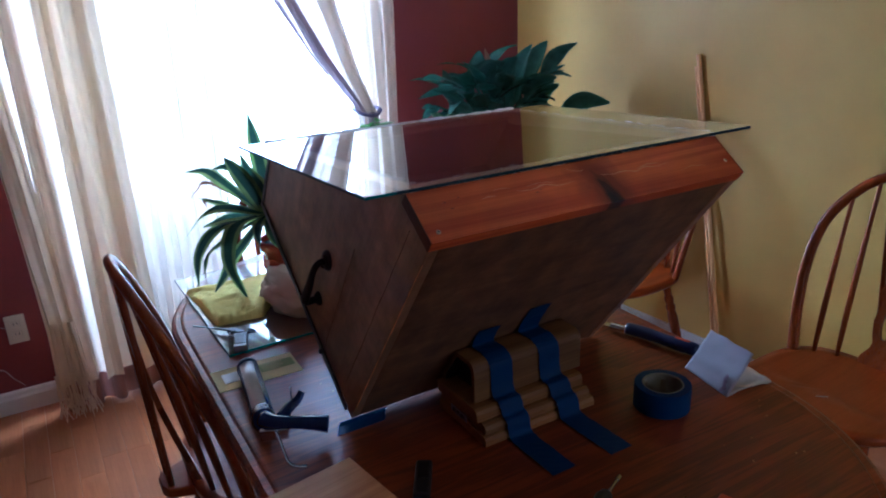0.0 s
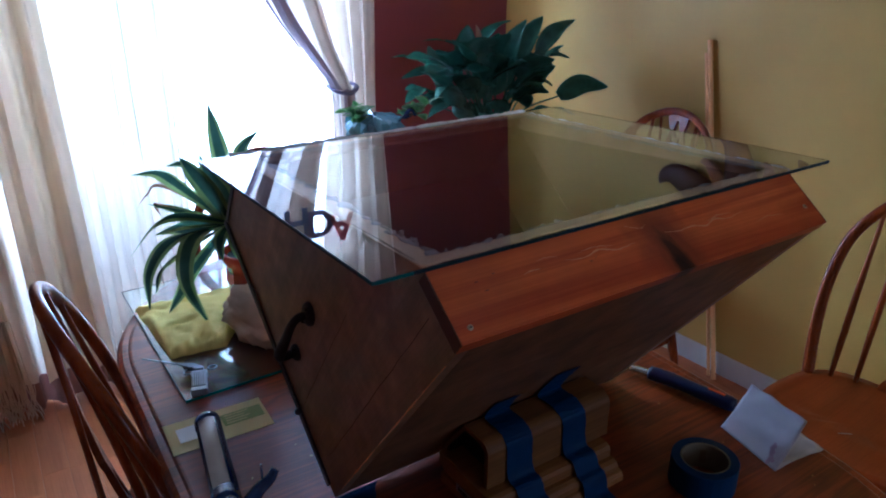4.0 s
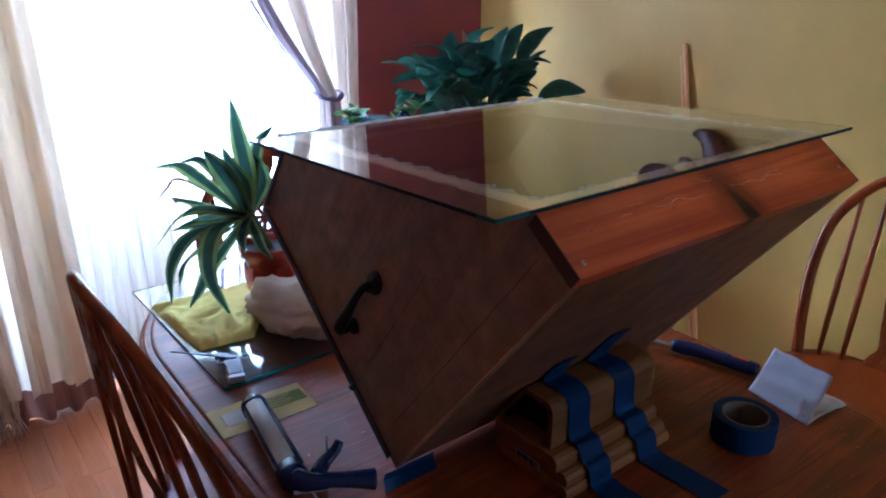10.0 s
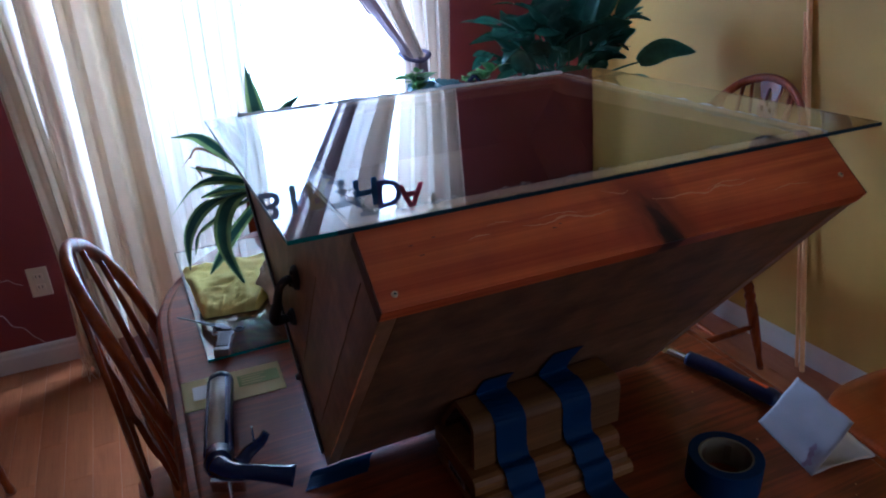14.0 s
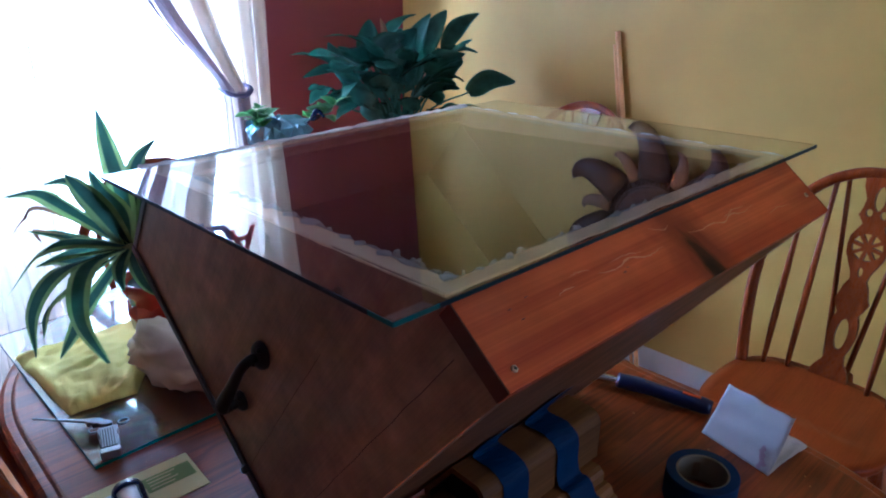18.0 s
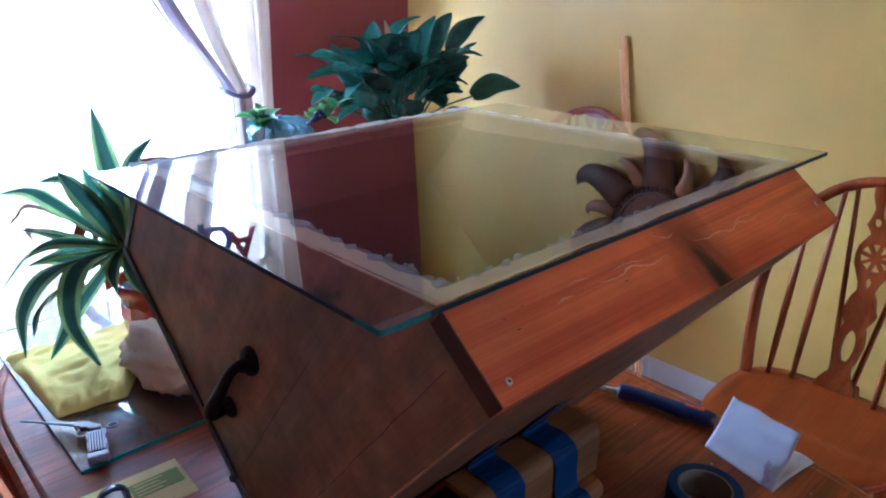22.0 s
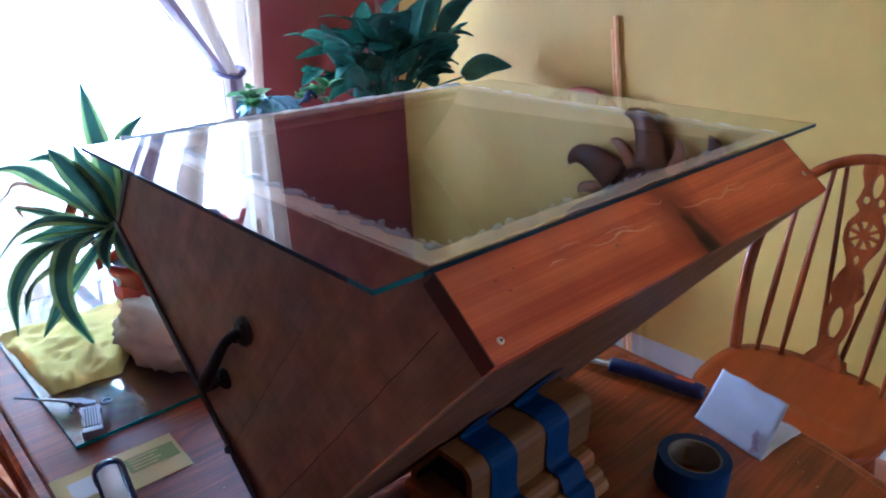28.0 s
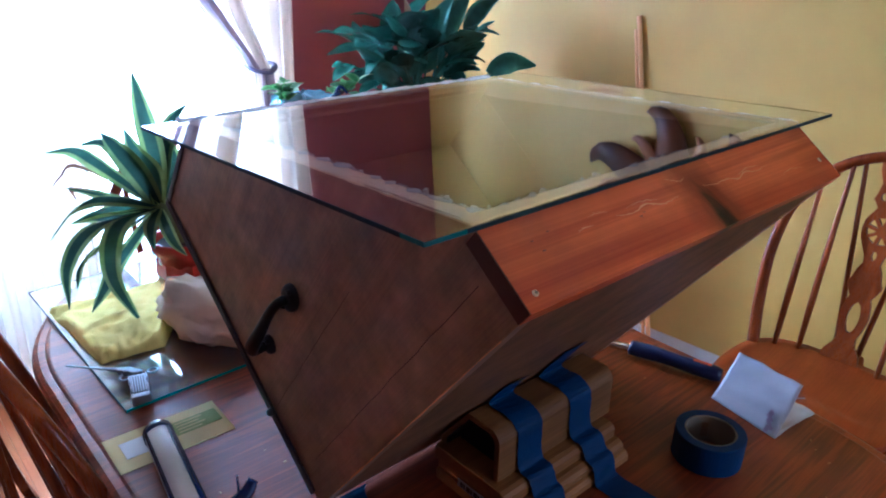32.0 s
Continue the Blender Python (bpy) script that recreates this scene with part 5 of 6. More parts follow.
# peace lily in the corner
stand = thing("plant_stand", "dark round wooden stand under the corner plant", "plant stand", pose(1.36, 1.66, 0))
part("top", lathe([(0, 0.60), (0.17, 0.60), (0.18, 0.61), (0.17, 0.625), (0, 0.625)], 32), TABLE, stand)
for k in range(3):
    a = 2 * math.pi * k / 3 + 0.5
    part("leg", tube([(0.15 * math.cos(a), 0.15 * math.sin(a), 0), (0.10 * math.cos(a), 0.10 * math.sin(a), 0.60)], 0.016, 10), TABLE, stand)
lily = thing("peace_lily", "large dark green peace lily in the room corner", "potted plant", pose(1.36, 1.66, 0.6255))
part("pot", lathe([(0, 0), (0.085, 0), (0.115, 0.17), (0.122, 0.172), (0.122, 0.19), (0.112, 0.19), (0.108, 0.165), (0, 0.16)], 32), POT, lily, "", True)
part("soil", lathe([(0, 0.175), (0.06, 0.17), (0.108, 0.166)], 20), SOIL, lily)
C = Vector((1.36, 1.66, 0.6255))
rng = random.Random(23)


def lily_leaf(b, t, w, side=None, cup=0.22, mat=None, name="leaf"):
    b, t = Vector(b), Vector(t)
    d = t - b
    mid = (b + t) / 2 + Vector((0, 0, 0.12 * d.length)) + Vector((rng.uniform(-0.01, 0.01), rng.uniform(-0.01, 0.01), 0))
    blade = part(name, leaf(b - C, mid - C, t - C + d * 0.06, w * 0.84, cup, rng.uniform(-0.5, 0.5), 14, 0.10, 0.0, side), mat or LEAF_P, lily, "withered pale brown bract" if mat else "", True)
    root = C + Vector((rng.uniform(-0.04, 0.04), rng.uniform(-0.04, 0.04), 0.17))
    k = (root + b) / 2 + Vector((0, 0, 0.05))
    part("stalk", tube([q - C for q in smooth_line([root, k, b + (b - mid) * 0.02, b + d * 0.05], 5)], lambda u: 0.0042 - 0.0018 * u, 6), LEAF_P, blade, "", True)


VIEW = (0.75, -0.66, 0.0)
for b, t, w, s in (((1.567, 1.50, 1.022), (1.809, 1.50, 1.030), 0.048, (0.1, 0.55, 0.8)), ((1.555, 1.62, 1.165), (1.726, 1.62, 1.273), 0.042, (0.4, -0.7, -0.5)), ((1.40, 1.66, 1.076), (1.52, 1.66, 1.275), 0.050, VIEW), ((1.491, 1.66, 1.133), (1.599, 1.66, 1.285), 0.044, VIEW), ((1.253, 1.52, 1.219), (1.200, 1.48, 1.125), 0.052, VIEW), ((1.248, 1.65, 1.185), (1.068, 1.65, 1.238), 0.022, None), ((1.173, 1.75, 1.115), (0.998, 1.75, 1.175), 0.046, None), ((1.244, 1.80, 1.090), (1.180, 1.80, 1.195), 0.040, VIEW), ((1.22, 1.70, 1.099), (1.013, 1.70, 1.110), 0.046, None), ((1.20, 1.58, 1.145), (1.035, 1.52, 1.065), 0.050, None), ((1.19, 1.58, 1.17), (1.29, 1.53, 1.235), 0.046, VIEW), ((1.285, 1.62, 1.215), (1.415, 1.62, 1.288), 0.036, None), ((1.445, 1.55, 1.040), (1.560, 1.53, 1.125), 0.045, VIEW), ((1.503, 1.60, 1.105), (1.490, 1.58, 1.175), 0.034, VIEW), ((1.529, 1.60, 1.124), (1.625, 1.58, 1.172), 0.036, None), ((1.07, 1.65, 1.077), (0.980, 1.63, 1.040), 0.042, None), ((1.381, 1.55, 1.030), (1.500, 1.52, 1.095), 0.050, VIEW), ((1.30, 1.58, 1.05), (1.36, 1.52, 1.17), 0.055, VIEW), ((1.33, 1.64, 1.10), (1.40, 1.60, 1.24), 0.055, VIEW), ((1.24, 1.60, 1.03), (1.20, 1.52, 1.13), 0.055, VIEW), ((1.15, 1.58, 1.02), (1.02, 1.54, 1.00), 0.050, None), ((1.44, 1.62, 1.02), (1.58, 1.58, 1.06), 0.050, None), ((1.50, 1.56, 0.96), (1.66, 1.52, 0.93), 0.045, None), ((1.14, 1.68, 1.03), (1.00, 1.66, 1.075), 0.048, None), ((1.30, 1.74, 1.12), (1.34, 1.78, 1.26), 0.050, VIEW), ((1.42, 1.74, 1.12), (1.50, 1.80, 1.22), 0.050, VIEW), ((1.26, 1.50, 0.98), (1.18, 1.40, 0.97), 0.050, None), ((1.38, 1.50, 0.98), (1.40, 1.38, 0.97), 0.050, None)):
    lily_leaf(b, t, w, s)
for k in range(40):
    a = rng.uniform(2.4, 6.2)
    q = Vector((1.30 + 0.10 * math.cos(a) + rng.uniform(-0.10, 0.12), 1.60 + 0.10 * math.sin(a), rng.uniform(0.93, 1.17)))
    d = Vector((math.cos(a) * 0.12 + rng.uniform(-0.05, 0.05), math.sin(a) * 0.09, rng.uniform(-0.02, 0.10)))
    lily_leaf(q, q + d * rng.uniform(0.9, 1.3), rng.uniform(0.034, 0.050), VIEW if k % 2 else None, rng.uniform(0.15, 0.4))
lily_leaf((1.267, 1.60, 1.215), (1.252, 1.60, 1.285), 0.013, VIEW, 0.5, DRY, "bract")
lily_leaf((1.39, 1.55, 1.09), (1.42, 1.54, 1.155), 0.012, VIEW, 0.5, DRY, "bract")

# wrapped ivy pot near the tied curtain
side_stand = thing("plant_stand", "tall slim wooden stand under the wrapped pot", "plant stand", pose(0.79, 1.52, 0))
part("top", lathe([(0, 0.89), (0.10, 0.89), (0.105, 0.898), (0.10, 0.908), (0, 0.908)], 28), TABLE, side_stand)
part("column", lathe([(0, 0), (0.11, 0), (0.10, 0.02), (0.025, 0.05), (0.020, 0.4), (0.028, 0.84), (0.06, 0.89), (0, 0.89)], 24), TABLE, side_stand, "", True)
ivy = thing("wrapped_ivy_pot", "small ivy in a blue-white crinkled wrap", "potted plant", pose(0.79, 1.52, 0.9085) @ Matrix.Diagonal((1.15, 1.15, 1.0, 1.0)))
rng = random.Random(31)
rows = [[(r * (1 + 0.10 * math.sin(11 * a + 3 * i) + rng.uniform(-0.09, 0.09)) * math.cos(a), r * (1 + 0.10 * math.sin(11 * a + 3 * i)) * math.sin(a), z + rng.uniform(-0.008, 0.008) * (z > 0.01)) for a in [2 * math.pi * k / 40 for k in range(41)]] for i, (r, z) in enumerate(((0.045, 0.0), (0.062, 0.03), (0.072, 0.07), (0.080, 0.095), (0.074, 0.118), (0.05, 0.128), (0.01, 0.13)))]
rows = [row[:-1] + row[:1] for row in rows]
part("wrapping", sheet(rows), FOIL, ivy, "crinkled blue-white wrapping")
part("ribbon", tube(smooth_line([(0.05, -0.05, 0.11), (0.07, -0.06, 0.135), (0.095, -0.05, 0.13), (0.085, -0.03, 0.115), (0.11, -0.02, 0.14), (0.125, -0.03, 0.12)], 6), 0.008, 6, 0.3), NAVY, ivy, "dark blue ribbon bow", True)
for k in range(30):
    a = rng.uniform(0, 6.28)
    q = Vector((-0.06 + rng.uniform(-0.03, 0.03), rng.uniform(-0.03, 0.03), 0.12 + rng.uniform(0.0, 0.03))) if k % 2 else Vector((0.14 + rng.uniform(-0.04, 0.05), 0.02 + rng.uniform(-0.03, 0.03), 0.11 + rng.uniform(0, 0.035)))
    d = Vector((math.cos(a), math.sin(a), rng.uniform(-0.2, 0.5))) * 0.05
    part("leaf", leaf(q, q + d * 0.5 + Vector((0, 0, 0.006)), q + d, 0.02, 0.2, rng.uniform(-0.5, 0.5), 8), LEAF_S, ivy, "", True)
part("tendril", tube(smooth_line([(-0.04, 0, 0.12), (-0.06, -0.01, 0.15), (-0.055, -0.012, 0.175)], 5), 0.0016, 5), LEAF_S, ivy)
for d in ((-0.02, 0, 0.004), (0.018, -0.01, 0.006), (0.0, 0.02, 0.012)):
    q = Vector((-0.055, -0.012, 0.172))
    part("leaf", leaf(q, q + Vector(d) * 0.5, q + Vector(d), 0.009, 0.2, 0, 8), LEAF_S, ivy, "", True)


# ---- things on the table ----
loose = thing("glass_sheet", "loose clear glass sheet with green edges on the table", "glass sheet", pose(-0.066, 0.677, 0.7505, 0, 0, 1.2))
part("pane", slab(0.0, 0.56, 0.0, 0.557, 0, 0.005), SHEETGLASS, loose).visible_shadow = False
# near edge coloured bright for window light, side edge left dark
part("cut_edge", slab(0.0, 0.56, -0.0009, -0.0001, 0.0002, 0.0048), TEAL, loose, "green cut edge painted as lit through the glass")
part("cut_edge", slab(-0.0009, -0.0001, 0.0, 0.557, 0.0002, 0.0048), DEEPTEAL, loose, "green cut edge painted as unlit")
rng = random.Random(41)
A, B, D = Vector((-0.052, 0.843)), Vector((0.062, 0.832)), Vector((-0.072, 1.115))
rows = []
for i in range(37):
    v = i / 36
    row = []
    for j in range(37):
        u = j / 36
        p = A.lerp(B, u).lerp(D.lerp(Vector((0.24, 1.10)), u), v)
        edge = min(u, v, 1 - u, 1 - v)
        z = 0.7560 + 0.020 * min(1, edge * 18) ** 0.4 + 0.0070 * noise.noise((4.5 * u + 2 * v, 3 * v, 1.3)) - 0.011 * abs(noise.noise((5 * u + 3 * v, 9 * v - 2 * u, 4.1))) - 0.006 * abs(noise.noise((11 * u, 15 * v + 6 * u, 2.2)))
        wob = 0.004 * noise.noise((5 * u, 5 * v, 7.7))
        row.append((p.x + wob, p.y + wob, max(z, 0.7565)))
    rows.append(row)
tagged(part("folded_towel", sheet(rows, 0.0), TOWEL, None, "", True), "rumpled yellow folded towel on the glass sheet", "towel")
# beige cloth bag, crumpled
bm = bmesh.new()
bmesh.ops.create_icosphere(bm, subdivisions=4, radius=1)
for v in bm.verts:
    d = v.co.copy()
    k = 1 + 0.22 * noise.noise(d * 1.7 + Vector((3, 1, 4))) - 0.30 * abs(noise.noise(d * 2.3 + Vector((9, 2, 0)))) ** 0.7 - 0.30 * abs(noise.noise(d * 4.4)) ** 0.8 + 0.16
    v.co = Vector((d.x * 0.075 * k, d.y * 0.135 * k, max(d.z * 0.062 * k, -0.04)))
tagged(part("cloth_bag", bm, BURLAP, None, "", True, pose(0.165, 0.83, 0.7975, 0, 0, 18)), "crumpled beige cloth bundle beside the red pot", "cloth")

# silver tool with a slim blade and a ribbed grip
TOOL_M = pose(-0.020, 0.744, 0.7562)
tool = thing("folding_tool", "silver hand tool with slim barrel and ribbed grip", "hand tool", TOOL_M)
jx, tx = Vector((-0.014, 0.043, 0.009)), Vector((-0.084, 0.118, 0.008))
part("barrel", tube([jx + (tx - jx) * u for u in (0, 0.15, 0.5, 1.0)], lambda u: 0.0058 - 0.0040 * u, 10, 0.55), PEWTER, tool, "slim tapering barrel", True)
turn = math.degrees(math.atan2(-0.040, 0.031))
part("frame", prism([(-0.004, -0.008), (0.004, -0.006), (0.010, -0.009), (0.016, -0.005), (0.024, -0.008), (0.034, -0.005), (0.040, 0.0), (0.036, 0.006), (0.020, 0.007), (0.010, 0.010), (0.0, 0.006), (-0.008, 0.004)], 0.010, pose(-0.014, 0.043, 0.002, 0, 0, turn), 0.0015), PEWTER, tool, "ornate silver frame")
part("finger_ring", tube([(0.0265 + 0.0085 * math.cos(a), 0.006 + 0.0065 * math.sin(a), 0.010) for a in [2 * math.pi * k / 18 for k in range(19)]], 0.0021, 7), PEWTER, tool, "", True)
part("trigger", tube(smooth_line([(-0.018, 0.030, 0.008), (-0.026, 0.020, 0.008), (-0.024, 0.010, 0.008), (-0.014, 0.010, 0.008)], 5), 0.0018, 6), PEWTER, tool, "curled trigger guard", True)
GRIP_M = pose(-0.001, 0.001, 0.0, 0, 0, math.degrees(math.atan2(-0.065, -0.018)) + 90)
grip = part("grip", prism([(-0.015, 0.004), (-0.0165, -0.008), (-0.0135, -0.020), (-0.0150, -0.036), (-0.0125, -0.052), (-0.0160, -0.062), (-0.0150, -0.070), (0.0150, -0.070), (0.0165, -0.062), (0.0135, -0.050), (0.0155, -0.034), (0.0135, -0.018), (0.0165, -0.006), (0.015, 0.004)], 0.014, GRIP_M, 0.002), PEWTER, tool, "ribbed metal grip with a waisted outline")
part("inlay", slab(-0.0118, 0.0118, -0.056, -0.004, 0.0132, 0.0146, m=GRIP_M), SLOT, grip, "dark grooves")
for k in range(6):
    part("rib", slab(-0.0112 + 0.0040 * k, -0.0088 + 0.0040 * k, -0.055, -0.005, 0.0135, 0.0162, 0.0005, 1, GRIP_M), PEWTER, grip)
part("butt_cap", slab(-0.0145, 0.0145, -0.071, -0.060, 0.002, 0.0160, 0.002, 2, GRIP_M), PEWTER, grip, "plain silver butt cap")

# envelope with a film window
env = thing("envelope", "manila envelope with green print and a film window", "envelope", pose(-0.123, 0.625, 0.7505, 0, 0, -1.6))
part("paper", slab(0, 0.178, -0.094, 0, 0, 0.0012, 0.0004), MANILA, env)
part("window", slab(0.018, 0.088, -0.066, -0.024, 0.0012, 0.0018), FILM, env, "glossy film window")
part("print_panel", slab(0.098, 0.172, -0.058, -0.022, 0.0012, 0.0016), GREENPRINT, env, "olive green printed panel")
for k in range(4):
    part("print_bar", slab(0.104, 0.140 + 0.008 * (k % 2), -0.053 + 0.008 * k, -0.0505 + 0.008 * k, 0.0016, 0.0019), MANILA, env, "pale unreadable print line")

# caulking gun
gun = thing("caulking_gun", "caulking gun loaded with a sealant tube", "caulking gun")
a, b = Vector((-0.0565, 0.560, 0.7750)), Vector((-0.0905, 0.335, 0.7815))
way = (b - a).normalized()
m = Matrix.Translation(a) @ way.to_track_quat("Z", "Y").to_matrix().to_4x4()
L = (b - a).length
part("sealant_tube", lathe([(0, 0.0), (0.0185, 0.0), (0.0208, 0.004), (0.0208, L - 0.004), (0.0, L - 0.004)], 32, m), TUBEM, gun, "grey-beige sealant tube", True)
part("nozzle", lathe([(0, -0.028), (0.004, -0.027), (0.006, -0.008), (0.009, 0.0), (0, 0.001)], 16, m), PAPER, gun, "white cut nozzle", True)
part("front_ring", lathe([(0.0210, -0.003), (0.0224, -0.003), (0.0224, 0.012), (0.0210, 0.012), (0.0210, -0.003)], 32, m), NAVY, gun, "", True)
part("rear_cup", lathe([(0, L + 0.022), (0.014, L + 0.022), (0.0228, L + 0.004), (0.0228, L - 0.022), (0.0211, L - 0.022), (0.0211, L - 0.002), (0, L - 0.002)], 32, m), NAVY, gun, "dark blue rear cup", True)
inv = m.to_3x3().inverted()
lit = inv @ Vector((0.86, 0.10, 0.15))
mid_a = math.atan2(lit.y, lit.x)
rows = [[m @ Vector((0.0222 * math.cos(mid_a + w), 0.0222 * math.sin(mid_a + w), z)) for w in [radians(-50 + 100 * k / 12) for k in range(13)]] for z in (-0.002, L * 0.3, L * 0.6, L)]
part("half_shell", sheet(rows, 0.001), NAVY, gun, "dark blue cradle along the tube", True)
for s in (40, 150):
    d = 0.0218
    part("rail", tube([m @ Vector((d * math.cos(radians(s)), d * math.sin(radians(s)), 0.01)), m @ Vector((d * math.cos(radians(s)), d * math.sin(radians(s)), L - 0.01))], 0.003, 6), NAVY, gun)
part("grip", tube(smooth_line([(-0.094, 0.325, 0.790), (-0.078, 0.302, 0.790), (-0.050, 0.290, 0.786), (-0.018, 0.277, 0.780), (0.008, 0.267, 0.774)], 6), lambda u: 0.0172 - 0.004 * math.sin(3.4 * u), 12, 0.85), NAVY, gun, "dark blue plastic grip", True)
part("trigger", tube(smooth_line([(-0.062, 0.312, 0.790), (-0.046, 0.322, 0.797), (-0.026, 0.324, 0.808), (-0.016, 0.326, 0.820)], 6), lambda u: 0.0135 - 0.0060 * u, 10, 0.7), NAVY, gun, "", True)
part("trigger_pin", tube([(-0.036, 0.330, 0.790), (-0.035, 0.331, 0.834)], 0.0018, 6), STEEL, gun)
part("catch_plate", slab(-0.030, 0.020, -0.004, 0.004, -0.012, 0.012, 0.001, 1, pose(-0.080, 0.292, 0.772, 10, 0, -25)), STEEL, gun, "steel thumb release")
part("plunger_rod", tube(smooth_line([(-0.082, 0.305, 0.782), (-0.084, 0.272, 0.777), (-0.087, 0.232, 0.769), (-0.088, 0.210, 0.764), (-0.080, 0.198, 0.760), (-0.062, 0.192, 0.757)], 6), 0.0032, 8), STEEL, gun, "bent steel plunger rod", True)

# plywood offcut
tagged(part("plywood_offcut", slab(0, 0.34, -0.22, 0, 0, 0.010, 0.0008), RAW, None, m=pose(0.007, 0.171, 0.7505, 0, 0, -171) @ pose(0, 0.22, 0)), "pale plywood offcut lying on the table edge", "wood board")

# folded paper card
card = thing("folded_paper", "folded white paper with a reddish smudge", "paper", pose(0, 0, 0))
P0, P1 = Vector((0.727, 0.078, 0.7512)), Vector((0.702, -0.048, 0.7512))
T0, T1 = Vector((0.793, 0.074, 0.821)), Vector((0.769, -0.048, 0.824))


def quad_sheet(a, b, c, d, bend, seed, n=16, crumple=0.0016):
    rows = []
    for i in range(n + 1):
        v = i / n
        row = []
        for j in range(n + 1):
            u = j / n
            p = a.lerp(b, u).lerp(d.lerp(c, u), v)
            row.append(p + Vector((-0.3, 0, 0.9)) * (bend * math.sin(math.pi * v) + crumple * (noise.noise((4 * u, 4 * v, seed)) + 0.5 * abs(noise.noise((9 * u, 9 * v, seed + 2)))) * min(1, 4 * v)))
        rows.append(row)
    return sheet(rows, 0.0004)


part("upper_leaf", quad_sheet(P0, P1, T1, T0, -0.004, 1.0, 20, 0.0036), PAPER, card, "", True)
part("lower_leaf", quad_sheet(P0, P1, Vector((0.818, -0.062, 0.7540)), Vector((0.842, 0.060, 0.7535)), 0.005, 5.0, 16, 0.010), CREAM, card, "crumpled cream lower leaf", True)
pc = P0.lerp(P1, 0.80)
up = (T0 - P0).normalized()
al = (P1 - P0).normalized()
nn = up.cross(al).normalized()
nn = nn if nn.x < 0 else -nn
rng = random.Random(33)
for k in range(15):
    dv = 0.002 + 0.034 * rng.random()
    du, r = 0.006 + 0.005 * math.sin(dv * 160) + rng.uniform(-0.004, 0.004), rng.uniform(0.0012, 0.0036)
    bm = bmesh.new()
    f = bm.faces.new([bm.verts.new(pc + al * (du + r * math.cos(t) * (1 + 0.5 * math.sin(3 * t + k))) + up * (dv + 1.5 * r * math.sin(t) * (1 + 0.4 * math.cos(2 * t + k))) + nn * (0.0022 + 0.00004 * k)) for t in [2 * math.pi * i / 14 for i in range(14)]])
    bmesh.ops.solidify(bm, geom=[f], thickness=0.0003)
    part("smudge", bm, STAIN, card, "purplish red smudge")

# blue-handled saw knife
kn = thing("utility_saw", "blue-handled utility saw lying on the table", "hand tool")
saw_line = smooth_line([(0.735, 0.255, 0.7670), (0.752, 0.205, 0.7680), (0.764, 0.150, 0.7680), (0.782, 0.092, 0.7670)], 8)
part("handle", tube(saw_line, lambda u: (0.0150 + 0.0009 * math.sin(9 * u) + 0.0004 * math.sin(70 * u)) * min(1, 0.8 + 5 * (1 - u)), 14, 0.9), SAWBLUE, kn, "ribbed dark blue handle", True)
part("grip_inlay", slab(-0.003, 0.003, -0.016, 0.016, 0.0, 0.0012, m=pose(0.771, 0.126, 0.7815, 0, 0, 14)), ORANGE, kn, "small red inlay")
part("ferrule", tube([(0.722, 0.292, 0.7635), (0.736, 0.252, 0.765)], 0.011, 10, 0.6), STEEL, kn, "silver collar")
part("blade", prism([(0, -0.010), (0, 0.010), (0.11, 0.006), (0.12, -0.004)], 0.0012, pose(0.724, 0.288, 0.762, 0, 0, 108)), STEEL, kn, "thin steel blade")

# small things on the near half of the table
knife = thing("box_cutter", "black and grey box cutter lying on the table", "box cutter", pose(0.085, 0.05, 0.7505, 0, 0, 58))
part("body", slab(-0.045, 0.045, -0.014, 0.014, 0, 0.016, 0.005, 3), BLACK, knife)
part("inset", slab(-0.005, 0.035, -0.009, 0.009, 0.0155, 0.0175, 0.001), IRON, knife, "dark grey inset")
lev = thing("torpedo_level", "bright orange plastic level lying on the table", "spirit level", pose(0.390, -0.277, 0.7505, 0, 0, 197))
part("body", join(slab(-0.075, -0.02, -0.019, 0.019, 0, 0.012, 0.002), slab(-0.02, 0.02, -0.019, -0.009, 0, 0.012), slab(-0.02, 0.02, 0.009, 0.019, 0, 0.012), slab(0.02, 0.12, -0.019, 0.019, 0, 0.012, 0.002)), ORANGE, lev)
part("vial", tube([(-0.019, 0, 0.006), (0.019, 0, 0.006)], 0.0045, 10), FILM, lev, "clear bubble vial")
part("hole", lathe([(0, 0.0125), (0.004, 0.0125), (0.004, 0.011)], 14, pose(-0.055, 0, 0)), SLOT, lev)
bit = thing("screwdriver", "black screwdriver with a slim steel shank", "screwdriver", pose(0.345, -0.125, 0.7505, 0, 0, 206))
part("shank", tube([(0, 0, 0.009), (0.05, 0, 0.011)], 0.0032, 8), STEEL, bit)
part("tip", tube([(-0.012, 0, 0.0085), (0, 0, 0.009)], 0.0045, 6), STEEL, bit)
part("grip", lathe([(0, 0.045), (0.010, 0.046), (0.014, 0.06), (0.0115, 0.08), (0.013, 0.12), (0, 0.128)], 16, pose(0, 0, 0.0135, 0, 90)), BLACK, bit, "", True)
for k, (x, y, r) in enumerate(((0.385, -0.215, 20), (0.395, -0.225, 48))):
    s = thing("wood_screw", "short steel wood screw lying on the table", "screw", pose(x, y, 0.7535, 0, 0, r), "loose screws")
    part("shaft", lathe([(0, 0.03), (0.0012, 0.022), (0.0022, 0.003), (0.0022, 0.0)], 8, pose(0, 0, 0, 0, 90)), STEEL, s)
    part("head", lathe([(0, 0), (0.0036, 0.0), (0.003, 0.0018), (0.002, 0.003)], 10, pose(0, 0, 0, 0, 90)), STEEL, s)

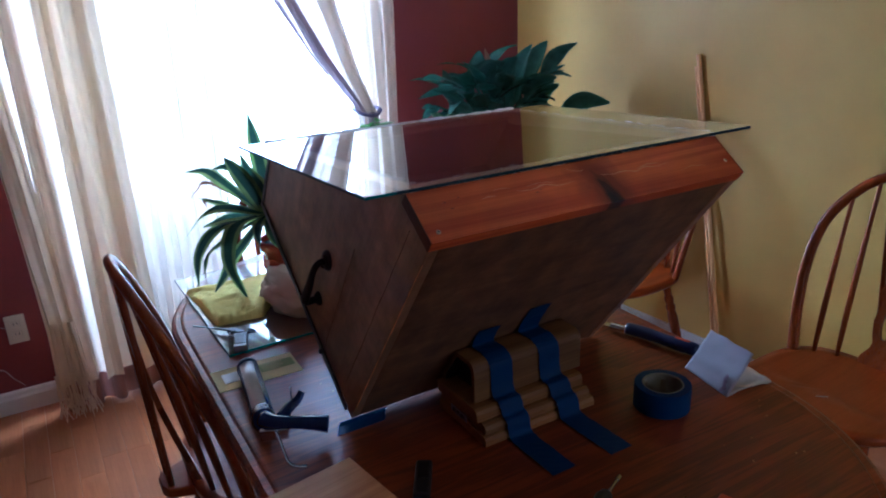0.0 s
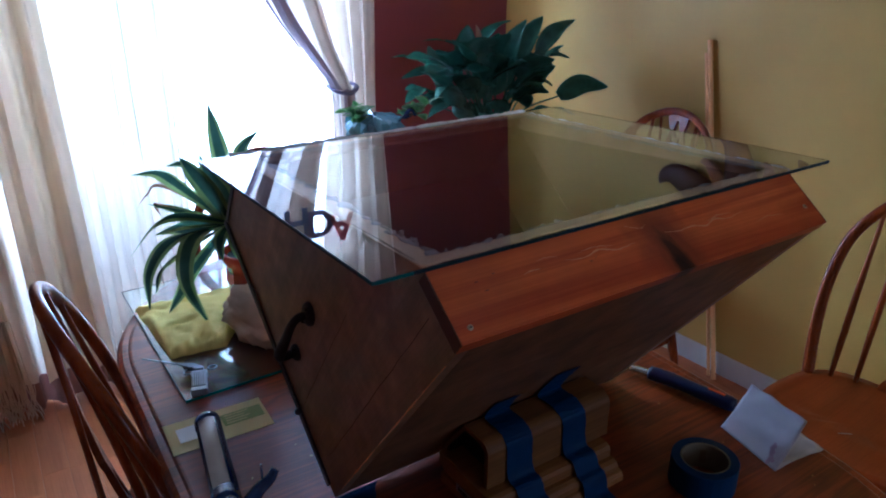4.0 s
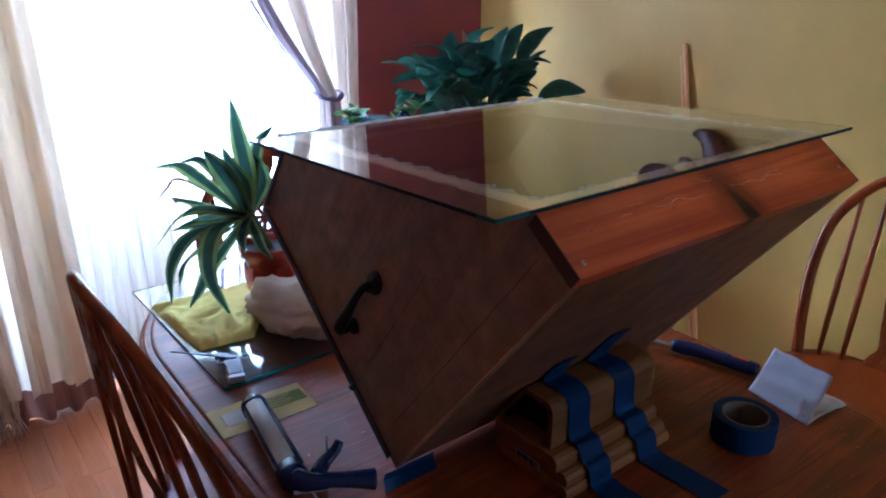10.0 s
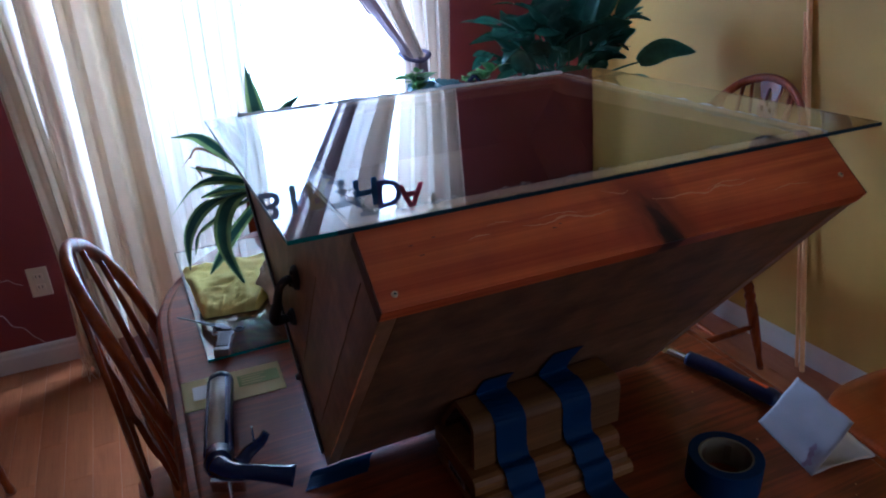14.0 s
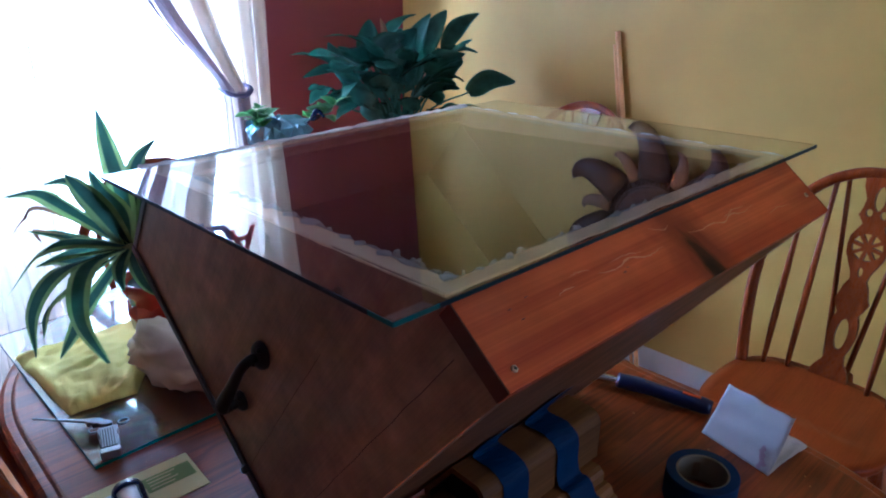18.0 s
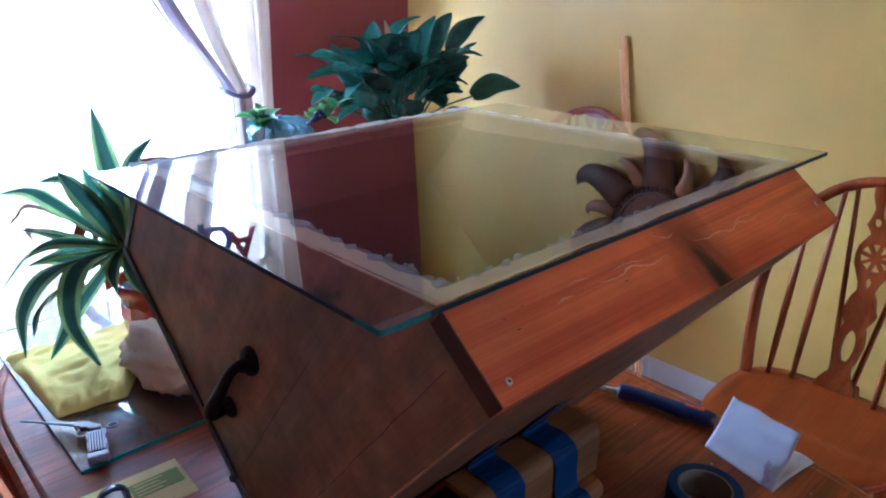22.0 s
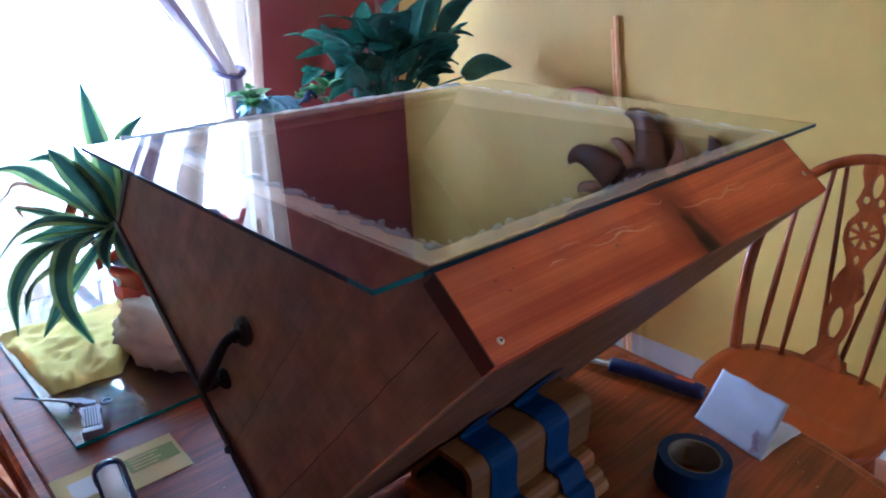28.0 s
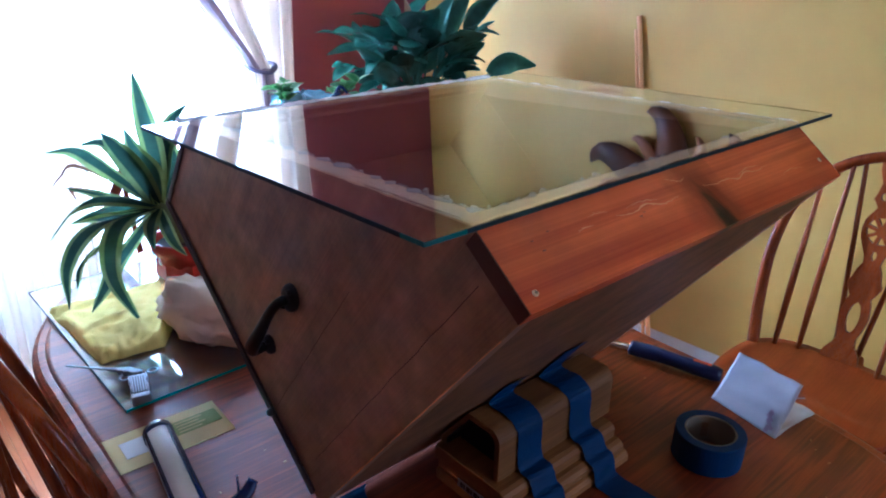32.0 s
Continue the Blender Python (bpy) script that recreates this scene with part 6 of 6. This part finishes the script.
rng = random.Random(61)
bm = bmesh.new()
for k in range(16):
    x, y = rng.choice(((rng.uniform(0.55, 0.80), rng.uniform(-0.28, -0.06)), (rng.uniform(-0.1, 0.1), rng.uniform(0.35, 0.66)), (rng.uniform(0.4, 0.7), rng.uniform(-0.2, 0.2))))
    s = rng.uniform(0.0008, 0.0024)
    bmesh.ops.create_cube(bm, size=1, matrix=pose(x, y, 0.7502 + s * 0.3, 0, 0, rng.uniform(0, 180)) @ Matrix.Diagonal((s * rng.uniform(1, 2.5), s, s * 0.6, 1)))
tagged(part("wood_crumbs", bm, RAW), "scattered pale sawdust crumbs on the table", "crumbs", kind="stuff")
sl = chair_pose(1.43, 0.14, 182)
tagged(part("splinter", tube([sl @ Vector((0.085, -0.01, 0.434)), sl @ Vector((0.062, 0.012, 0.4345))], 0.0012, 5), PAPER), "pale wood splinter lying on a chair seat", "splinter")

# drinking glass behind the corner chair
tumbler = thing("drinking_glass", "clear drinking glass standing on the floor behind a chair", "glass", pose(1.70, 1.36, 0.0))
part("glass", lathe([(0, 0), (0.027, 0), (0.034, 0.095), (0.032, 0.095), (0.025, 0.006), (0, 0.006)], 28), WATERGLASS, tumbler, "", True)

# ---- what the glass mirrors: a clay sun and a banner ----
SUN_Y, SUN_Z = 0.955, 1.845
sunm = pose(yellow_x(SUN_Y), SUN_Y, SUN_Z, 0, 0, YA) @ Matrix(((0, 0, -1, 0), (-1, 0, 0, 0), (0, 1, 0, 0), (0, 0, 0, 1)))
orn = thing("sun_ornament", "brown glazed clay sun face hung on the wall", "wall ornament", sunm)
part("disc", lathe([(0.192, 0.0), (0.195, 0.018), (0.188, 0.026), (0.172, 0.024), (0.152, 0.026), (0.142, 0.030), (0.137, 0.026), (0.128, 0.036), (0.10, 0.060), (0.06, 0.077), (0, 0.083)], 48), SUNM, orn, "rounded face disc", True)
for r in (0.190, 0.144):
    part("rim", tube([(r * math.cos(a), r * math.sin(a), 0.027) for a in [2 * math.pi * k / 64 for k in range(65)]], 0.0055, 8), SUNM, orn, "raised ring", True)
bm = bmesh.new()
for k in range(58):
    a = 2 * math.pi * k / 58
    for r, da in ((0.175, 0.0), (0.159, 0.054)):
        bmesh.ops.create_icosphere(bm, subdivisions=1, radius=0.0070, matrix=Matrix.Translation((r * math.cos(a + da), r * math.sin(a + da), 0.027)) @ Matrix.Rotation(a + da, 4, "Z") @ Matrix.Diagonal((1.5, 0.9, 1, 1)))
part("beaded_ring", bm, SUNM, orn, "braided ring of small beads", True)
part("nose", tube([(0, 0.035, 0.062), (0, 0.0, 0.082), (0, -0.03, 0.085)], lambda u: 0.010 + 0.007 * u, 8), SUNM, orn, "", True)
for s in (-1, 1):
    part("brow", tube(smooth_line([(0.015 * s, 0.045, 0.068), (0.045 * s, 0.058, 0.066), (0.08 * s, 0.04, 0.054)], 5), 0.007, 8), SUNM, orn, "", True)
part("mouth", tube(smooth_line([(-0.04, -0.062, 0.062), (0, -0.072, 0.068), (0.04, -0.062, 0.062)], 5), 0.008, 8), SUNM, orn, "", True)
for k in range(14):
    long = k % 2 == 0
    tip = math.radians(-107 + 51.4 * (k // 2) - (0 if long else 17))
    root = tip + math.radians(19 if long else 13)
    r1, w0 = (0.358, 0.066) if long else (0.285, 0.030)
    line = []
    for i in range(11):
        u = i / 10
        r = 0.172 + (r1 - 0.172) * math.sin(u * math.pi / 2)
        q = root + (tip - root) * u**2.2
        line.append((r * math.cos(q), r * math.sin(q), 0.018 + 0.016 * math.sin(math.pi * u)))
    part("ray", tube(line, lambda u, w=w0: w * (1 - u) ** 0.62 + 0.002, 12, 0.5, up=(0, 0, 1)), SUNM if long else SUNTAN, orn, "curved flame ray", True)

ban = thing("birthday_banner", "string of coloured letters spelling a birthday greeting", "banner")
zline = spline((-0.05, 2.19), (0.1, 1.90), (0.29, 1.760), (0.48, 1.755), (0.67, 1.782), (0.76, 1.802), (0.87, 1.845), (0.97, 1.91), (1.2, 2.19))
string = [(x, 1.975, zline(x) + 0.058) for x in [-0.05 + 1.25 * k / 40 for k in range(41)]]
part("string", tube(string, 0.0012, 5), PAPER, ban, "thin white string")
hues = ((0.03, 0.16, 0.50), (0.10, 0.35, 0.60), (0.55, 0.48, 0.20), (0.35, 0.45, 0.60), (0.03, 0.16, 0.42), (0.12, 0.10, 0.36), (0.55, 0.03, 0.07), (0.80, 0.74, 0.62))
for k, ch in enumerate("BIRTHDAY"):
    cu = bpy.data.curves.new("letter", "FONT")
    cu.body, cu.size, cu.extrude, cu.offset, cu.align_x = ch, 0.150, 0.0012, 0.0035, "CENTER"
    src = bpy.data.objects.new("letter_source", cu)
    me = bpy.data.meshes.new_from_object(src)
    bpy.data.objects.remove(src)
    x = 0.280 + 0.0925 * k
    ob = new("letter", me)
    ob.parent = ban
    ob.matrix_local = pose(x, 1.973, zline(x) - 0.052, 90, 0, 0)
    me.materials.append(plain("letter_card", hues[k], 0.6))

# ---- floor planks, laid towards the patio door ----
rng = random.Random(53)
floor_ob = bpy.data.objects["floor"]
WID = 0.080
sizes = (0.26, 0.33, 0.40, 0.48, 0.36)
shared = []
for L in sizes:
    bm = slab(0.0004, WID - 0.0004, 0.0004, L - 0.0004, -0.008, 0.0, 0.0006)
    me = bpy.data.meshes.new("plank")
    bm.to_mesh(me)
    bm.free()
    me.materials.append(PLANK)
    shared.append(me)
rest = bmesh.new()
for c in range(57):
    x = -2.2 + c * WID
    y = -3.48 + rng.uniform(0, 0.2)
    while y < 2.185:
        n = rng.randrange(5)
        L = min(sizes[n], 2.19 - y)
        near = -1.15 < x < -0.08 and 0.45 < y and L == sizes[n]
        if near:
            ob = new("plank", shared[n])
            ob.parent = floor_ob
            ob.location = (x, y, 0)
        elif L > 0.01:
            bmesh_box = [(x + 0.0004, y), (x + WID - 0.0004, y), (x + WID - 0.0004, y + L - 0.0005), (x + 0.0004, y + L - 0.0005)]
            top = [rest.verts.new((a, b, 0.0)) for a, b in bmesh_box]
            low = [rest.verts.new((a, b, -0.008)) for a, b in bmesh_box]
            rest.faces.new(top)
            for i in range(4):
                rest.faces.new((top[i], low[i], low[(i + 1) % 4], top[(i + 1) % 4]))
        y += L
far = part("plank_field", rest, wood("laminate_oak_field", (0.33, 0.104, 0.031), (0.50, 0.192, 0.068), "y", 0.33, 4.0, 0.0, 0.0, 0.12), floor_ob)
tagged(far, kind="stuff")
